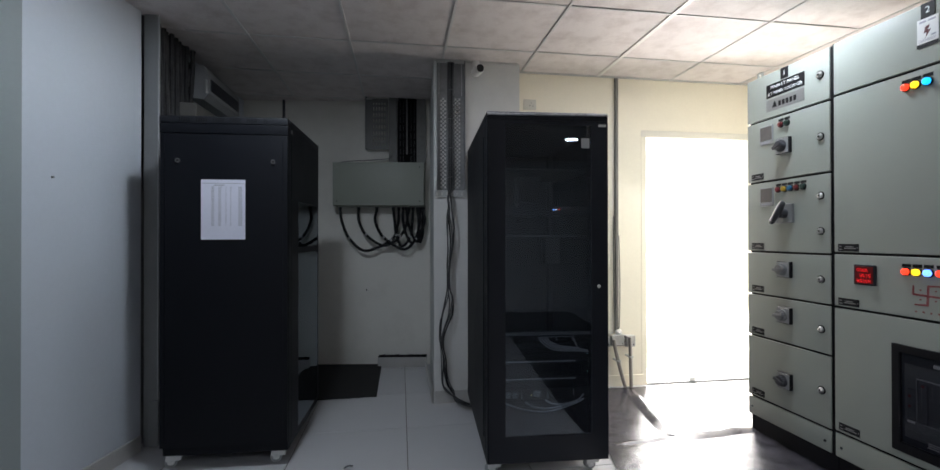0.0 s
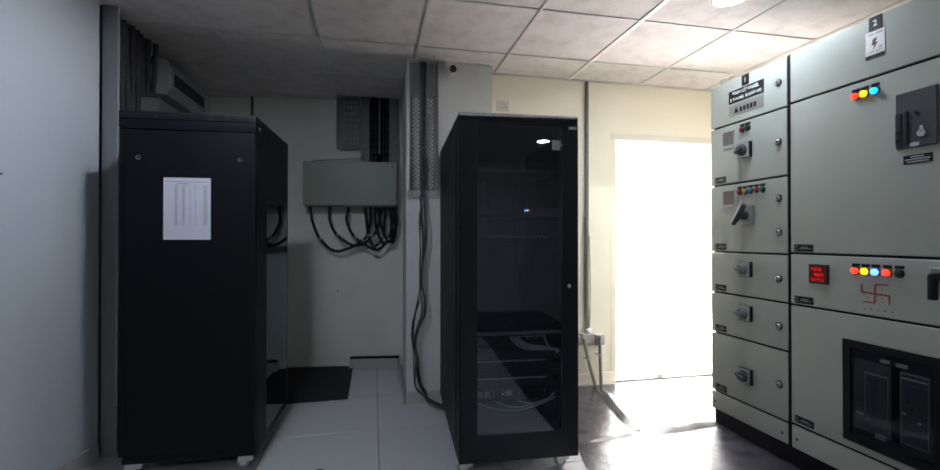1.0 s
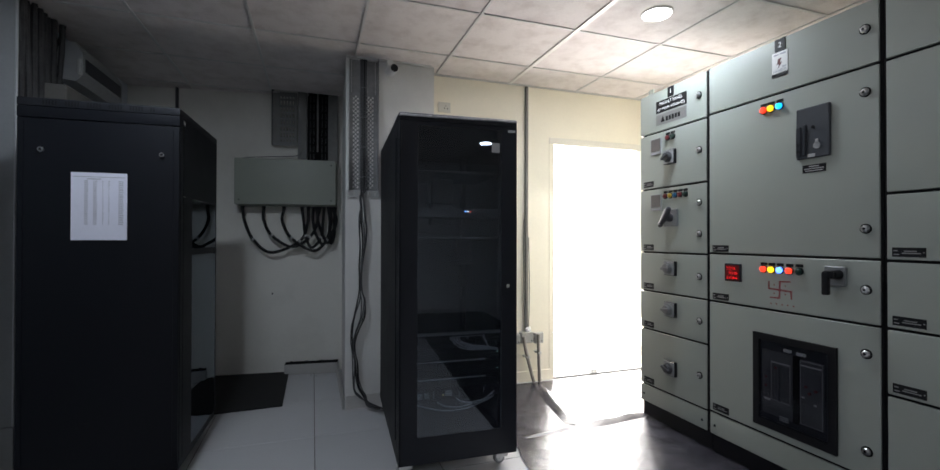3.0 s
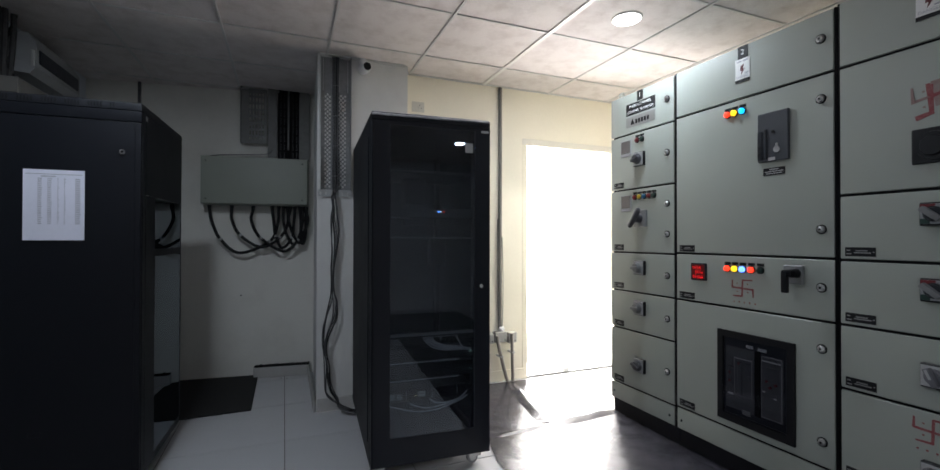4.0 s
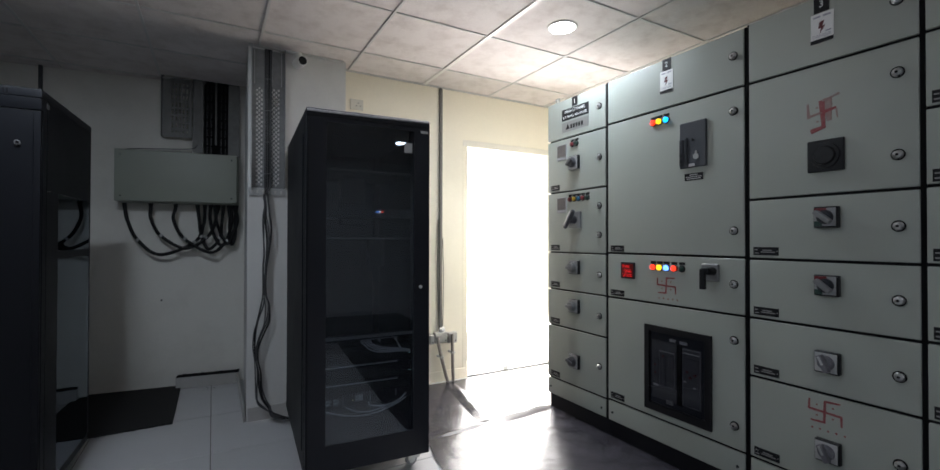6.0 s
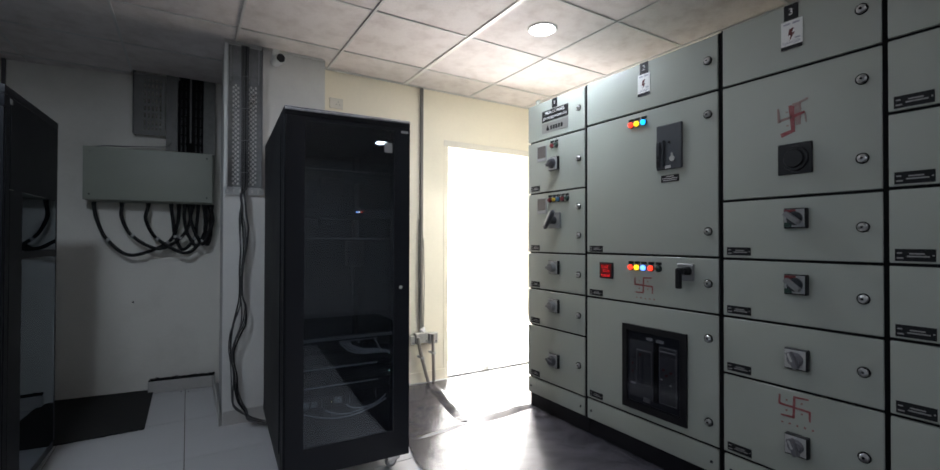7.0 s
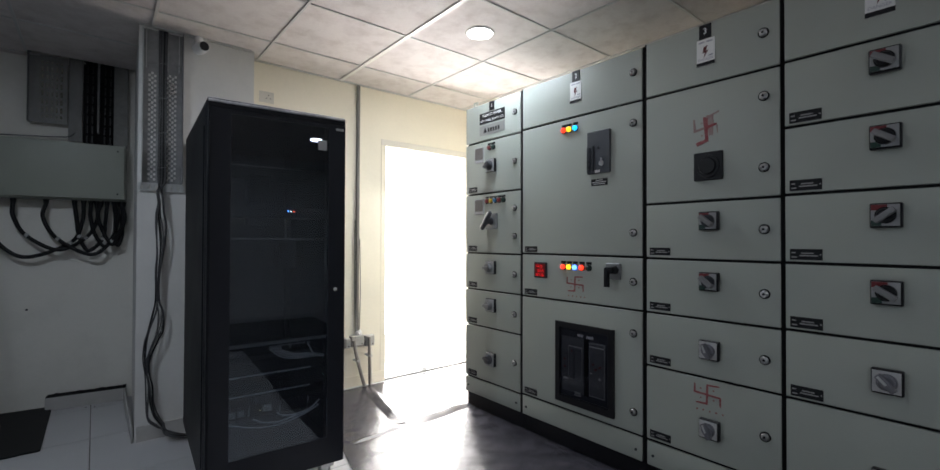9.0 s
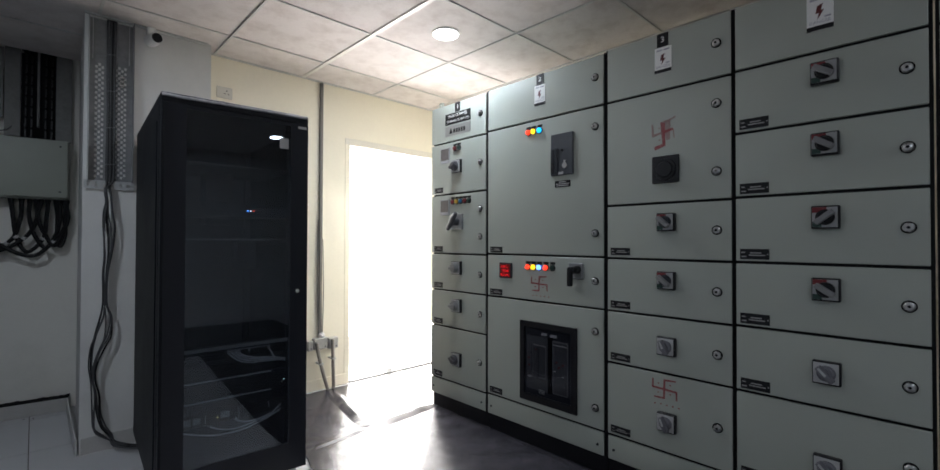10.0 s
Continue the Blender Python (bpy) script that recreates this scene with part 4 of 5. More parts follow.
rack = thing("server_rack", pose(0.661, 2.106, 0, 0, 0, -3.1), "tall black server rack with smoked glass door on castors", "server rack", "server racks")
castors(rack, RW, RD)
part("base_frame", box(-RW / 2, RW / 2, 0.022, RD, 0.070, 0.110, 0.003), "rack", rack)
rack_top(rack, RW, RD, RZ, False)
for px in (-RW / 2 + 0.018, RW / 2 - 0.018):
    for py in (0.045, RD - 0.03):
        part("post", box(px - 0.017, px + 0.017, py - 0.02, py + 0.02, 0.108, RZ - 0.034, 0.002), "rack", rack)
for px in (-RW / 2, RW / 2 - 0.003):
    side = part("side_panel", box(px, px + 0.003, 0.058, RD - 0.036, 0.106, RZ - 0.033), "rack", rack)
    out = px - 0.004 if px < 0 else px + 0.003
    part("side_rib", box(out, out + 0.004, 0.10, RD - 0.09, 0.16, RZ - 0.10, 0.0015), "rack", side)
part("rear_panel", box(-RW / 2 + 0.003, RW / 2 - 0.003, RD - 0.008, RD - 0.003, 0.106, RZ - 0.033), "rack_inner", rack)
part("door_frame", plate_with_holes([-RW / 2 + 0.001, -RW / 2 + 0.088, RW / 2 - 0.082, RW / 2 - 0.001], [0.074, 0.200, RZ - 0.055, RZ - 0.037], 0.0, 0.020, lambda i, k: i == 1 and k == 1), "rack_door", rack)
bm = bmesh.new()
lip = []
for k in range(25):
    px, slump = -RW / 2 + 0.002 + (RW - 0.006) * k / 24, 0.0022 * noise.noise((k * 0.5, 1.0, 4.0))
    lip.append([bm.verts.new((px, a, b)) for a, b in ((-0.005, RZ - 0.017 + 0.007 * k / 24 + slump), (-0.006, RZ - 0.012 + 0.006 * k / 24), (0.006, RZ + 0.003 + slump), (0.016, RZ + 0.003), (0.016, RZ - 0.016))])
for r, q in zip(lip, lip[1:]):
    for i in range(5):
        bm.faces.new((r[i], r[(i + 1) % 5], q[(i + 1) % 5], q[i]))
bm.faces.new(lip[0])
bm.faces.new(lip[-1])
part("front_lip", bm, "dust", rack, "dusty grey upper lip with its highlight in the colour")
pane = part("glass_pane", box(-RW / 2 + 0.0885, RW / 2 - 0.0825, 0.004, 0.008, 0.2005, RZ - 0.0555), "glass", rack, "smoked glass door pane")
pane.visible_shadow = False
part("hinge_strip", box(-RW / 2 + 0.0005, -RW / 2 + 0.010, -0.007, 0.0, 0.078, RZ - 0.04, 0.002), "rack", rack)
bm = rod((RW / 2 - 0.052, -0.004, 0.905), (RW / 2 - 0.052, -0.014, 0.905), 0.011, 0.009, seg=18)
part("door_lock", bm, "chrome", rack, "round chrome door lock")
part("maker_badge", box(RW / 2 - 0.050, RW / 2 - 0.012, -0.0075, -0.005, RZ - 0.064, RZ - 0.052, 0.0005), "ltgrey", rack, "small grey badge")
part("sticker", box(RW / 2 - 0.132, RW / 2 - 0.092, 0.0028, 0.0038, RZ - 0.165, RZ - 0.118), "ltgrey", rack, "pale paper sticker")
for px in (-RW / 2 + 0.066, RW / 2 - 0.066):
    part("mounting_rail", box(px - 0.012, px + 0.012, 0.07, 0.09, 0.115, RZ - 0.04), "rack", rack)


def rack_unit(name, z0, z1, label, depth=0.35, mat="rack", face="black"):
    """A device screwed between the rails of the glass-door rack."""
    u = thing(name, rack.matrix_world @ Matrix.Translation((0, 0.062, 0)), label, "rack device")
    part("case", box(-0.222, 0.222, 0.004, depth, z0, z1, 0.002), mat, u)
    part("front_plate", box(-0.241, 0.241, 0.0, 0.004, z0, z1, 0.001), face, u)
    return u


def ports(u, x0, x1, z, n, mat="gap"):
    bm = bmesh.new()
    for k in range(n):
        px = x0 + (x1 - x0) * k / (n - 1)
        box(px - 0.0055, px + 0.0055, -0.0012, 0.003, z - 0.005, z + 0.005, bm=bm)
    part("port_row", bm, mat, u)


def led(u, px, z, mat, r=0.0022):
    part("status_led", rod((px, 0.001, z), (px, -0.0025, z), r, seg=10), mat, u)


for z, x1, lab in ((1.148, 0.16, "black cantilever shelf carrying a small box in the upper rack"), (1.474, 0.10, "black shelf lip high in the rack")):
    u = rack_unit("rack_shelf", z - 0.012, z, lab, 0.42)
    part("shelf_lip", box(-0.205, x1, -0.004, 0.0, z - 0.007, z, 0.001), "switchplate", u)
    part("shelf_bracket", box(-0.222, -0.218, 0.0, 0.40, z - 0.05, z - 0.012), "rack", u)
# a dark unit hangs under the upper shelf, with pale sockets below it
u = thing("power_unit", rack.matrix_world @ Matrix.Translation((0, 0.062, 0)), "black power unit hanging under the shelf, with pale sockets", "rack device")
part("case", box(-0.085, 0.035, 0.22, 0.34, 1.325, 1.462, 0.004), "black", u)
part("socket_plate", box(-0.085, 0.035, 0.225, 0.31, 1.215, 1.325, 0.003), "rack_inner", u)
for px in (-0.062, -0.022, 0.008):
    for z in (1.291, 1.251):
        part("socket", box(px - 0.012, px + 0.012, 0.221, 0.226, z - 0.010, z + 0.010, 0.002), "midgrey", u)
u = thing("adapter", rack.matrix_world @ Matrix.Translation((0, 0.062, 0)), "black power adapter hanging under the lower shelf", "rack device")
part("case", box(0.058, 0.142, 0.22, 0.30, 0.995, 1.137, 0.006, seg=2), "black", u)
u = rack_unit("network_switch", 1.245, 1.289, "black rack switch with blue and red status lights", 0.2, face="rack_inner")
led(u, 0.043, 1.274, "led_blue_small", 0.0026)
led(u, 0.056, 1.274, "led_white", 0.0024)
for k in range(4):
    led(u, 0.070 + 0.013 * k, 1.274, "led_red_small" if k == 0 else "dullred", 0.0022)
u = rack_unit("patch_bay", 0.620, 0.664, "black patch panel with a pale upper edge", 0.1)
part("top_lip", box(-0.232, 0.236, -0.010, 0.0, 0.662, 0.677, 0.003), "ltgrey", u)
part("port_frame", box(-0.036, 0.150, -0.002, 0.0, 0.650, 0.6545), "ltgrey", u)
for k in range(4):
    px = -0.030 + 0.0135 * k
    part("plug", box(px - 0.005, px + 0.005, -0.012, 0.001, 0.637, 0.652, 0.001), "ltgrey", u)
for px in (0.055, 0.138):
    part("plug", box(px - 0.004, px + 0.004, -0.010, 0.001, 0.638, 0.652, 0.001), "ltgrey", u)
u = rack_unit("network_switch", 0.540, 0.598, "black network switch with one pale green light", 0.25)
led(u, 0.211, 0.568, "led_green", 0.0014)
ports(u, -0.2, 0.1, 0.572, 18)
part("top_lip", box(-0.236, 0.150, -0.006, 0.0, 0.531, 0.5365), "white", u)
u = rack_unit("network_switch", 0.455, 0.525, "black network switch with one white light", 0.25)
led(u, 0.211, 0.483, "led_green", 0.0014)
ports(u, -0.2, 0.1, 0.49, 18)
part("top_lip", box(-0.236, 0.150, -0.006, 0.0, 0.446, 0.4515), "white", u)
u = rack_unit("media_converter", 0.346, 0.402, "dark rack device with sockets and one yellowish light", 0.3)
part("socket_block", box(-0.059, -0.023, -0.004, 0.001, 0.363, 0.392, 0.002), "ltgrey", u)
for px in (-0.185, -0.150):
    part("socket_block", box(px - 0.013, px + 0.013, -0.003, 0.001, 0.358, 0.386, 0.001), "switchplate", u)
for px, z0, z1 in ((-0.117, 0.356, 0.392), (0.013, 0.350, 0.380), (0.141, 0.366, 0.394)):
    part("rib", box(px - 0.002, px + 0.002, -0.004, 0.001, z0, z1), "ltgrey", u)
led(u, -0.071, 0.371, "led_warm", 0.0019)
rm = rack.matrix_world @ Matrix.Translation((0, 0.062, 0))
PATCH = [([(-0.030 + 0.0135 * k, -0.012, 0.643), (-0.024 + 0.014 * k, -0.026, 0.634), (0.006 + 0.019 * k, -0.032, 0.609 + 0.002 * k), (0.050 + 0.017 * k, -0.034, 0.595 + 0.005 * k), (0.105 + 0.010 * k, -0.032, 0.590 + 0.005 * k), (0.160 + 0.004 * k, -0.028, 0.588 + 0.003 * k), (0.210, -0.012, 0.578 + 0.002 * k)],
          "thin pale patch cable hanging from the patch panel") for k in range(4)]
PATCH += [([(0.138, -0.008, 0.643), (0.141, -0.022, 0.634), (0.150, -0.028, 0.612), (0.172, -0.026, 0.590), (0.19, -0.02, 0.584)], "thin pale patch cable hanging from the patch panel"),
          ([(-0.205, -0.004, 0.336), (-0.16, -0.020, 0.325), (-0.10, -0.030, 0.310), (-0.04, -0.034, 0.303), (0.03, -0.034, 0.306), (0.093, -0.032, 0.320), (0.15, -0.022, 0.334), (0.19, -0.010, 0.350)], "thin pale patch cable drooping under the device"),
          ([(-0.10, -0.004, 0.338), (-0.06, -0.024, 0.322), (0.0, -0.032, 0.316), (0.07, -0.032, 0.325), (0.13, -0.028, 0.334), (0.185, -0.012, 0.345)], "thin pale patch cable drooping under the device"),
          ([(0.0, -0.002, 0.350), (0.012, -0.020, 0.340), (0.05, -0.03, 0.333), (0.10, -0.03, 0.336), (0.15, -0.026, 0.348), (0.19, -0.012, 0.372)], "thin pale patch cable leaving the device's sockets")]
for pts, lab in PATCH:
    ob = part("patch_cable", tube(pts, 0.0033, 6), "palecable")
    ob.matrix_world = rm
    tagged(ob, lab, "cable", "patch cables")

# rack with a solid front and an open side
LW, LD, LZ = 0.602, 0.70, 1.735
lrack = thing("server_rack", pose(-0.890, 2.417, 0, 0, 0, -2.2), "tall black server rack with solid front and one smoked side", "server rack", "server racks")
castors(lrack, LW, LD)
part("base_frame", box(-LW / 2 + 0.006, LW / 2 - 0.006, 0.022, LD, 0.070, 0.115, 0.003), "rack", lrack)
rack_top(lrack, LW, LD, LZ, True)
for px in (-LW / 2 + 0.017, LW / 2 - 0.017):
    for py, dp in ((0.04, 0.022), (LD - 0.015, 0.014)):
        part("post", box(px - 0.016, px + 0.016, py - dp, py + dp, 0.113, LZ - 0.034, 0.002), "rack", lrack)
part("header", box(-LW / 2 + 0.001, LW / 2 - 0.001, 0.0, 0.020, 1.652, LZ - 0.037, 0.003, seg=2), "rack", lrack)
part("front_panel", box(-LW / 2 + 0.003, LW / 2 - 0.003, 0.001, 0.020, 0.116, 1.648, 0.004, seg=2), "rack", lrack)
for px in (-LW / 2 + 0.024, LW / 2 - 0.026):
    part("edge_rib", box(px - 0.0015, px + 0.0015, -0.001, 0.002, 0.13, 1.64), "rack", lrack)
for px in (-0.216, 0.230):
    bm = rod((px, 0.002, 1.516), (px, -0.006, 1.516), 0.0115, 0.010, seg=18)
    rod((px, -0.006, 1.516), (px, -0.008, 1.516), 0.006, 0.005, seg=12, bm=bm, mi=1)
    part("screw_lock", bm, ["lockmetal", "black"], lrack, "chrome screw lock")
part("side_panel", box(-LW / 2, -LW / 2 + 0.003, 0.064, LD - 0.03, 0.115, LZ - 0.037), "rack", lrack)
part("side_panel", box(LW / 2 - 0.003, LW / 2, 0.064, LD - 0.03, 1.335, LZ - 0.037), "rack", lrack, "short upper side panel")
part("side_panel", box(LW / 2 - 0.003, LW / 2, 0.062, 0.20, 0.115, 1.333), "rack", lrack, "narrow side panel strip")
part("side_pane", box(LW / 2 - 0.002, LW / 2 - 0.0005, 0.19, LD - 0.03, 0.116, 1.334), "side_glass", lrack, "smoked side pane")
part("side_rail", box(LW / 2 - 0.03, LW / 2, 0.064, LD - 0.03, 1.052, 1.088, 0.002), "rack", lrack)
part("side_rail", box(-LW / 2 + 0.003, -LW / 2 + 0.03, 0.064, LD - 0.03, 1.052, 1.088, 0.002), "rack", lrack)
part("corner_badge", box(LW / 2, LW / 2 + 0.003, 0.05, 0.075, LZ - 0.066, LZ - 0.046, 0.001), "midgrey", lrack)
part("vent_grille", box(-0.085, -0.04, -0.0015, 0.002, 0.318, 0.336, 0.001), "rack", lrack)
# printed sheet taped to the front
sheet = thing("paper_sheet", lrack.matrix_world.copy(), "white printed table sheet taped to the rack front", "paper")
part("sheet", box(-0.108, 0.098, -0.0022, -0.0004, 1.130, 1.424), "paper", sheet)
bm = bmesh.new()
rnd = random.Random(3)
for col, (x0, x1) in enumerate(((-0.06, -0.045), (-0.028, -0.012), (0.006, 0.012), (0.028, 0.034), (0.066, 0.086))):
    z = 1.385
    while z > 1.19:
        box(x0, x1 - rnd.uniform(0, 0.004), -0.0028, -0.002, z, z + 0.0042, bm=bm)
        z -= 0.0078
tagged(part("print", bm, "ink", sheet), kind="stuff")
bm = box(-0.10, 0.09, -0.0028, -0.002, 1.404, 1.407)
box(-0.05, 0.0, -0.0028, -0.002, 1.394, 1.399, bm=bm)
part("print_heading", bm, "ink", sheet)
# loops of cable in the open side
for k in range(3):
    ob = part("cable", tube([(0.20, 0.45 + 0.04 * k, 1.45), (0.22, 0.47 + 0.03 * k, 1.28), (0.235, 0.52, 1.15), (0.23, 0.58 + 0.02 * k, 1.095), (0.20, 0.63, 1.16 + 0.03 * k), (0.15, 0.66, 1.40)], 0.007, 7), "cable")
    ob.matrix_world = lrack.matrix_world.copy()
    tagged(ob, "black cable looped inside the open rack side", "cable", "rack cables")


# ---- ceiling fittings ----
def downlight(px, py):
    d = thing("downlight", pose(px, py, CEIL), "round white recessed ceiling downlight, switched on", "lamp", "ceiling downlights")
    part("trim_ring", rod((0, 0, 0.004), (0, 0, -0.003), 0.086, 0.080, seg=36), "frame", d)
    bm = rod((0, 0, -0.002), (0, 0, -0.006), 0.074, 0.072, seg=36, caps=False)
    rod((0, 0, -0.006), (0, 0, -0.010), 0.072, 0.052, seg=36, bm=bm)
    part("diffuser", bm, "lamp", d)


# includes fittings for the two added fill lamps at x -0.62, never in view
for lx, ly, watts in DOWNLIGHTS:
    downlight(lx, ly)

# surveillance camera under the ceiling
cctv = thing("surveillance_camera", pose(0.493, 3.105, 2.293, 0, 0, 9), "small white surveillance camera with black lens under the ceiling", "camera")
part("mount", rod((0, 0.045, 0.071), (0, 0.045, 0.012), 0.026, 0.020, seg=18), "white", cctv)
bm = rod((0, 0.06, 0), (0, -0.035, -0.006), 0.033, 0.033, seg=24)
rod((0, -0.035, -0.006), (0, -0.05, -0.007), 0.033, 0.030, seg=24, bm=bm)
part("housing", bm, "white", cctv)
part("lens", rod((0, -0.046, -0.007), (0, -0.054, -0.0075), 0.0275, 0.025, seg=24), "black", cctv)

# socket plate high on the wall
sock = thing("wall_socket", pose(0.915, WALL_Y, 2.123), "ivory wall socket plate high on the wall", "socket")
part("plate", box(-0.048, 0.048, -0.009, 0, -0.038, 0.038, 0.003, seg=2), "socket", sock)
bm = bmesh.new()
for a, b in ((0.012, 0.012), (0.0, -0.008), (0.024, -0.008)):
    rod((a, -0.0085, b), (a, -0.0098, b), 0.0035, seg=8, bm=bm)
part("pin_hole", bm, "gap", sock)

# conduit and junction boxes beside the doorway
cond = thing("wall_conduit", pose(0.002, 0, 0), "grey vertical conduit on the wall with loose wires", "conduit")
part("channel", box(1.580, 1.604, WALL_Y - 0.022, WALL_Y, 0.40, 2.352, 0.003), "conduit", cond)
part("wire", tube([(1.572, WALL_Y - 0.012, 1.30), (1.566, WALL_Y - 0.016, 0.9), (1.571, WALL_Y - 0.016, 0.6), (1.585, WALL_Y - 0.02, 0.38)], 0.004), "conduit", cond)
part("wire", tube([(1.611, WALL_Y - 0.012, 1.15), (1.616, WALL_Y - 0.016, 0.8), (1.612, WALL_Y - 0.016, 0.5), (1.60, WALL_Y - 0.02, 0.38)], 0.0035), "conduit", cond)
jbx = thing("junction_box", pose(0, 0, 0), "grey metal junction boxes in a row low on the wall", "junction box")
for x0, x1, z0, z1 in ((1.488, 1.528, 0.315, 0.388), (1.534, 1.640, 0.318, 0.402), (1.652, 1.729, 0.309, 0.392)):
    b = part("box", box(x0, x1, WALL_Y - 0.045, WALL_Y, z0, z1, 0.004), "boxpaint", jbx)
    part("cover", box(x0 + 0.004, x1 - 0.004, WALL_Y - 0.048, WALL_Y - 0.044, z0 + 0.004, z1 - 0.004, 0.0015), "boxpaint", b)
    part("cover_screw", rod((x1 - 0.018, WALL_Y - 0.047, z0 + 0.018), (x1 - 0.018, WALL_Y - 0.051, z0 + 0.018), 0.005, seg=10), "dkgrey", b)
part("coupling", rod((1.640, WALL_Y - 0.022, 0.352), (1.653, WALL_Y - 0.022, 0.352), 0.013), "pipe", jbx)
bm = bmesh.new()
bmesh.ops.create_icosphere(bm, subdivisions=3, radius=1.0)
for v in bm.verts:
    d = 1 + 0.30 * noise.noise(v.co * 1.7)
    v.co = Vector((1.602 + 0.026 * d * v.co.x, WALL_Y - 0.026 + 0.020 * d * v.co.y, 0.418 + 0.024 * d * v.co.z))
part("sealing_tape", bm, "white", jbx, "crumpled white tape round the wire entry")
for pts, lab in (([(1.546, WALL_Y - 0.060, 0.372), (1.560, WALL_Y - 0.061, 0.29), (1.582, WALL_Y - 0.061, 0.20), (1.612, WALL_Y - 0.060, 0.09), (1.640, WALL_Y - 0.055, 0.006)], "slanting grey pipe from the junction box to the floor"),
                 ([(1.676, WALL_Y - 0.060, 0.384), (1.678, WALL_Y - 0.061, 0.25), (1.682, WALL_Y - 0.060, 0.12), (1.688, WALL_Y - 0.055, 0.006)], "upright grey pipe from the junction box to the floor")):
    tagged(part("floor_pipe", tube(pts, 0.0125, 10), "pipe"), lab, "pipe", "floor pipes")
for a, c in ((1.580, 0.212), (1.680, 0.238)):
    tagged(part("pipe_saddle", box(a - 0.015, a + 0.015, WALL_Y - 0.0765, WALL_Y - 0.001, c - 0.006, c + 0.006, 0.002), "ltgrey"), "pale saddle clip holding the pipe to the wall", "pipe clip", "pipe clips")

# ---- the pier: perforated tray with cables ----
tray = thing("cable_tray", pose(0, 3.155, 0), "perforated galvanised cable tray upright on the pier", "cable tray", "cable trays")
xs = [0.211] + [a + 0.0135 * k + d for a in (0.2385, 0.3240, 0.3645) for k in range(3 if a < 0.36 else 1) for d in (0.0, 0.0105)] + [0.404]
zs = [1.464 + 0.0071 * k for k in range(125)]


def slot(i, k):
    """Staggered punched holes in two bands either side of the cables."""
    if i % 2 == 0 or k < 2 or k > 89:
        return False
    return (k + (0 if i in (3, 9, 13) else 2)) % 4 < 2


part("tray_base", plate_with_holes(xs, zs, -0.0032, 0.0010, slot), "traysteel", tray)
for px in (0.2095, 0.4025):
    part("tray_flange", box(px, px + 0.0025, -0.050, -0.0005, 1.464, 2.352), "galv" if px < 0.3 else "traysteel", tray)
for px in (0.228, 0.290, 0.330, 0.386):
    part("tray_rib", box(px - 0.0015, px + 0.0015, -0.0085, -0.006, 2.12, 2.35), "galv", tray)
part("tray_bracket", plate_with_holes([0.196 + 0.0115 * k for k in range(20)], [1.418, 1.428, 1.438, 1.448, 1.463], -0.016, 0.0015, lambda i, k: k in (1, 2) and i % 3 == 1), "galv", tray, "perforated foot bracket of the tray")
for px in (0.348, 0.362):
    for z in (2.000, 2.022, 2.044):
        part("joint_clip", box(px - 0.005, px + 0.005, -0.012, -0.006, z - 0.007, z + 0.007, 0.002), "chrome", tray, "bright joint clip")
rnd = random.Random(11)
# the bundle under the tray: height, middle, half width
BUNDLE = ((1.417, 0.294, 0.013), (1.347, 0.300, 0.013), (1.288, 0.298, 0.020), (1.21, 0.303, 0.026), (1.13, 0.303, 0.022), (1.05, 0.299, 0.015),
          (0.955, 0.290, 0.011), (0.857, 0.289, 0.008), (0.779, 0.290, 0.012), (0.72, 0.293, 0.029), (0.62, 0.277, 0.042), (0.565, 0.259, 0.035),
          (0.47, 0.241, 0.017), (0.39, 0.245, 0.010), (0.31, 0.256, 0.017), (0.215, 0.259, 0.019), (0.135, 0.272, 0.030), (0.09, 0.302, 0.026))
for k in range(9):
    a = 0.2885 + 0.0047 * k
    pts = [(a + rnd.uniform(-0.002, 0.002), 3.136 - 0.003 * (k % 2), z) for z in (2.345, 2.1, 1.85, 1.62, 1.47)]
    u0, speed = rnd.uniform(0, 6.28), rnd.uniform(2.2, 3.6)
    for z, mid, half in BUNDLE:
        pts.append((mid + half * math.cos(u0 + speed * z), 3.108 + 0.010 * math.sin(u0 + speed * z), z))
    pts += [(0.365 - 0.004 * k, 3.085 - 0.005 * k, 0.040), (0.45, 3.06 - 0.010 * k, 0.012 + 0.004 * (k % 3)), (0.60, 3.04 - 0.010 * k, 0.010)]
    tagged(part("cable", tube(pts, rnd.choice((0.0032, 0.0042, 0.0036)), 7, steps=4), "cable" if k in (2, 5) else "trunkcable"), "loose grey cable hanging from the tray to the floor", "cable", "pier cables")
for z in (2.15, 1.95, 1.75, 1.55):
    tagged(part("cable_tie", tube([(0.225, 3.146, z - 0.008), (0.282, 3.128, z), (0.334, 3.126, z + 0.006), (0.395, 3.146, z + 0.012)], 0.0014, 5), "midgrey"), "thin pale tie across the tray cables", "cable tie", "cable ties")

# ---- the alcove: distribution box and its looped cables ----
AM = pose(-0.204, alcove_y(-0.204), 0.010, 0, 0, -7.4)
db = thing("distribution_box", AM.copy(), "grey steel distribution box on the alcove wall", "electrical box")
part("body", box(-0.394, 0.394, -0.145, 0, 1.404, 1.779, 0.006, seg=2), "sage_box", db)
part("cover", box(-0.391, 0.391, -0.152, -0.143, 1.407, 1.776, 0.004, seg=2), "sage_box", db)
for px, z in ((-0.356, 1.738), (0.356, 1.738), (-0.356, 1.442), (0.356, 1.442)):
    part("cover_screw", rod((px, -0.150, z), (px, -0.156, z), 0.006, 0.005, seg=12), "chrome" if px < 0 and z > 1.6 else "dkgrey", db)
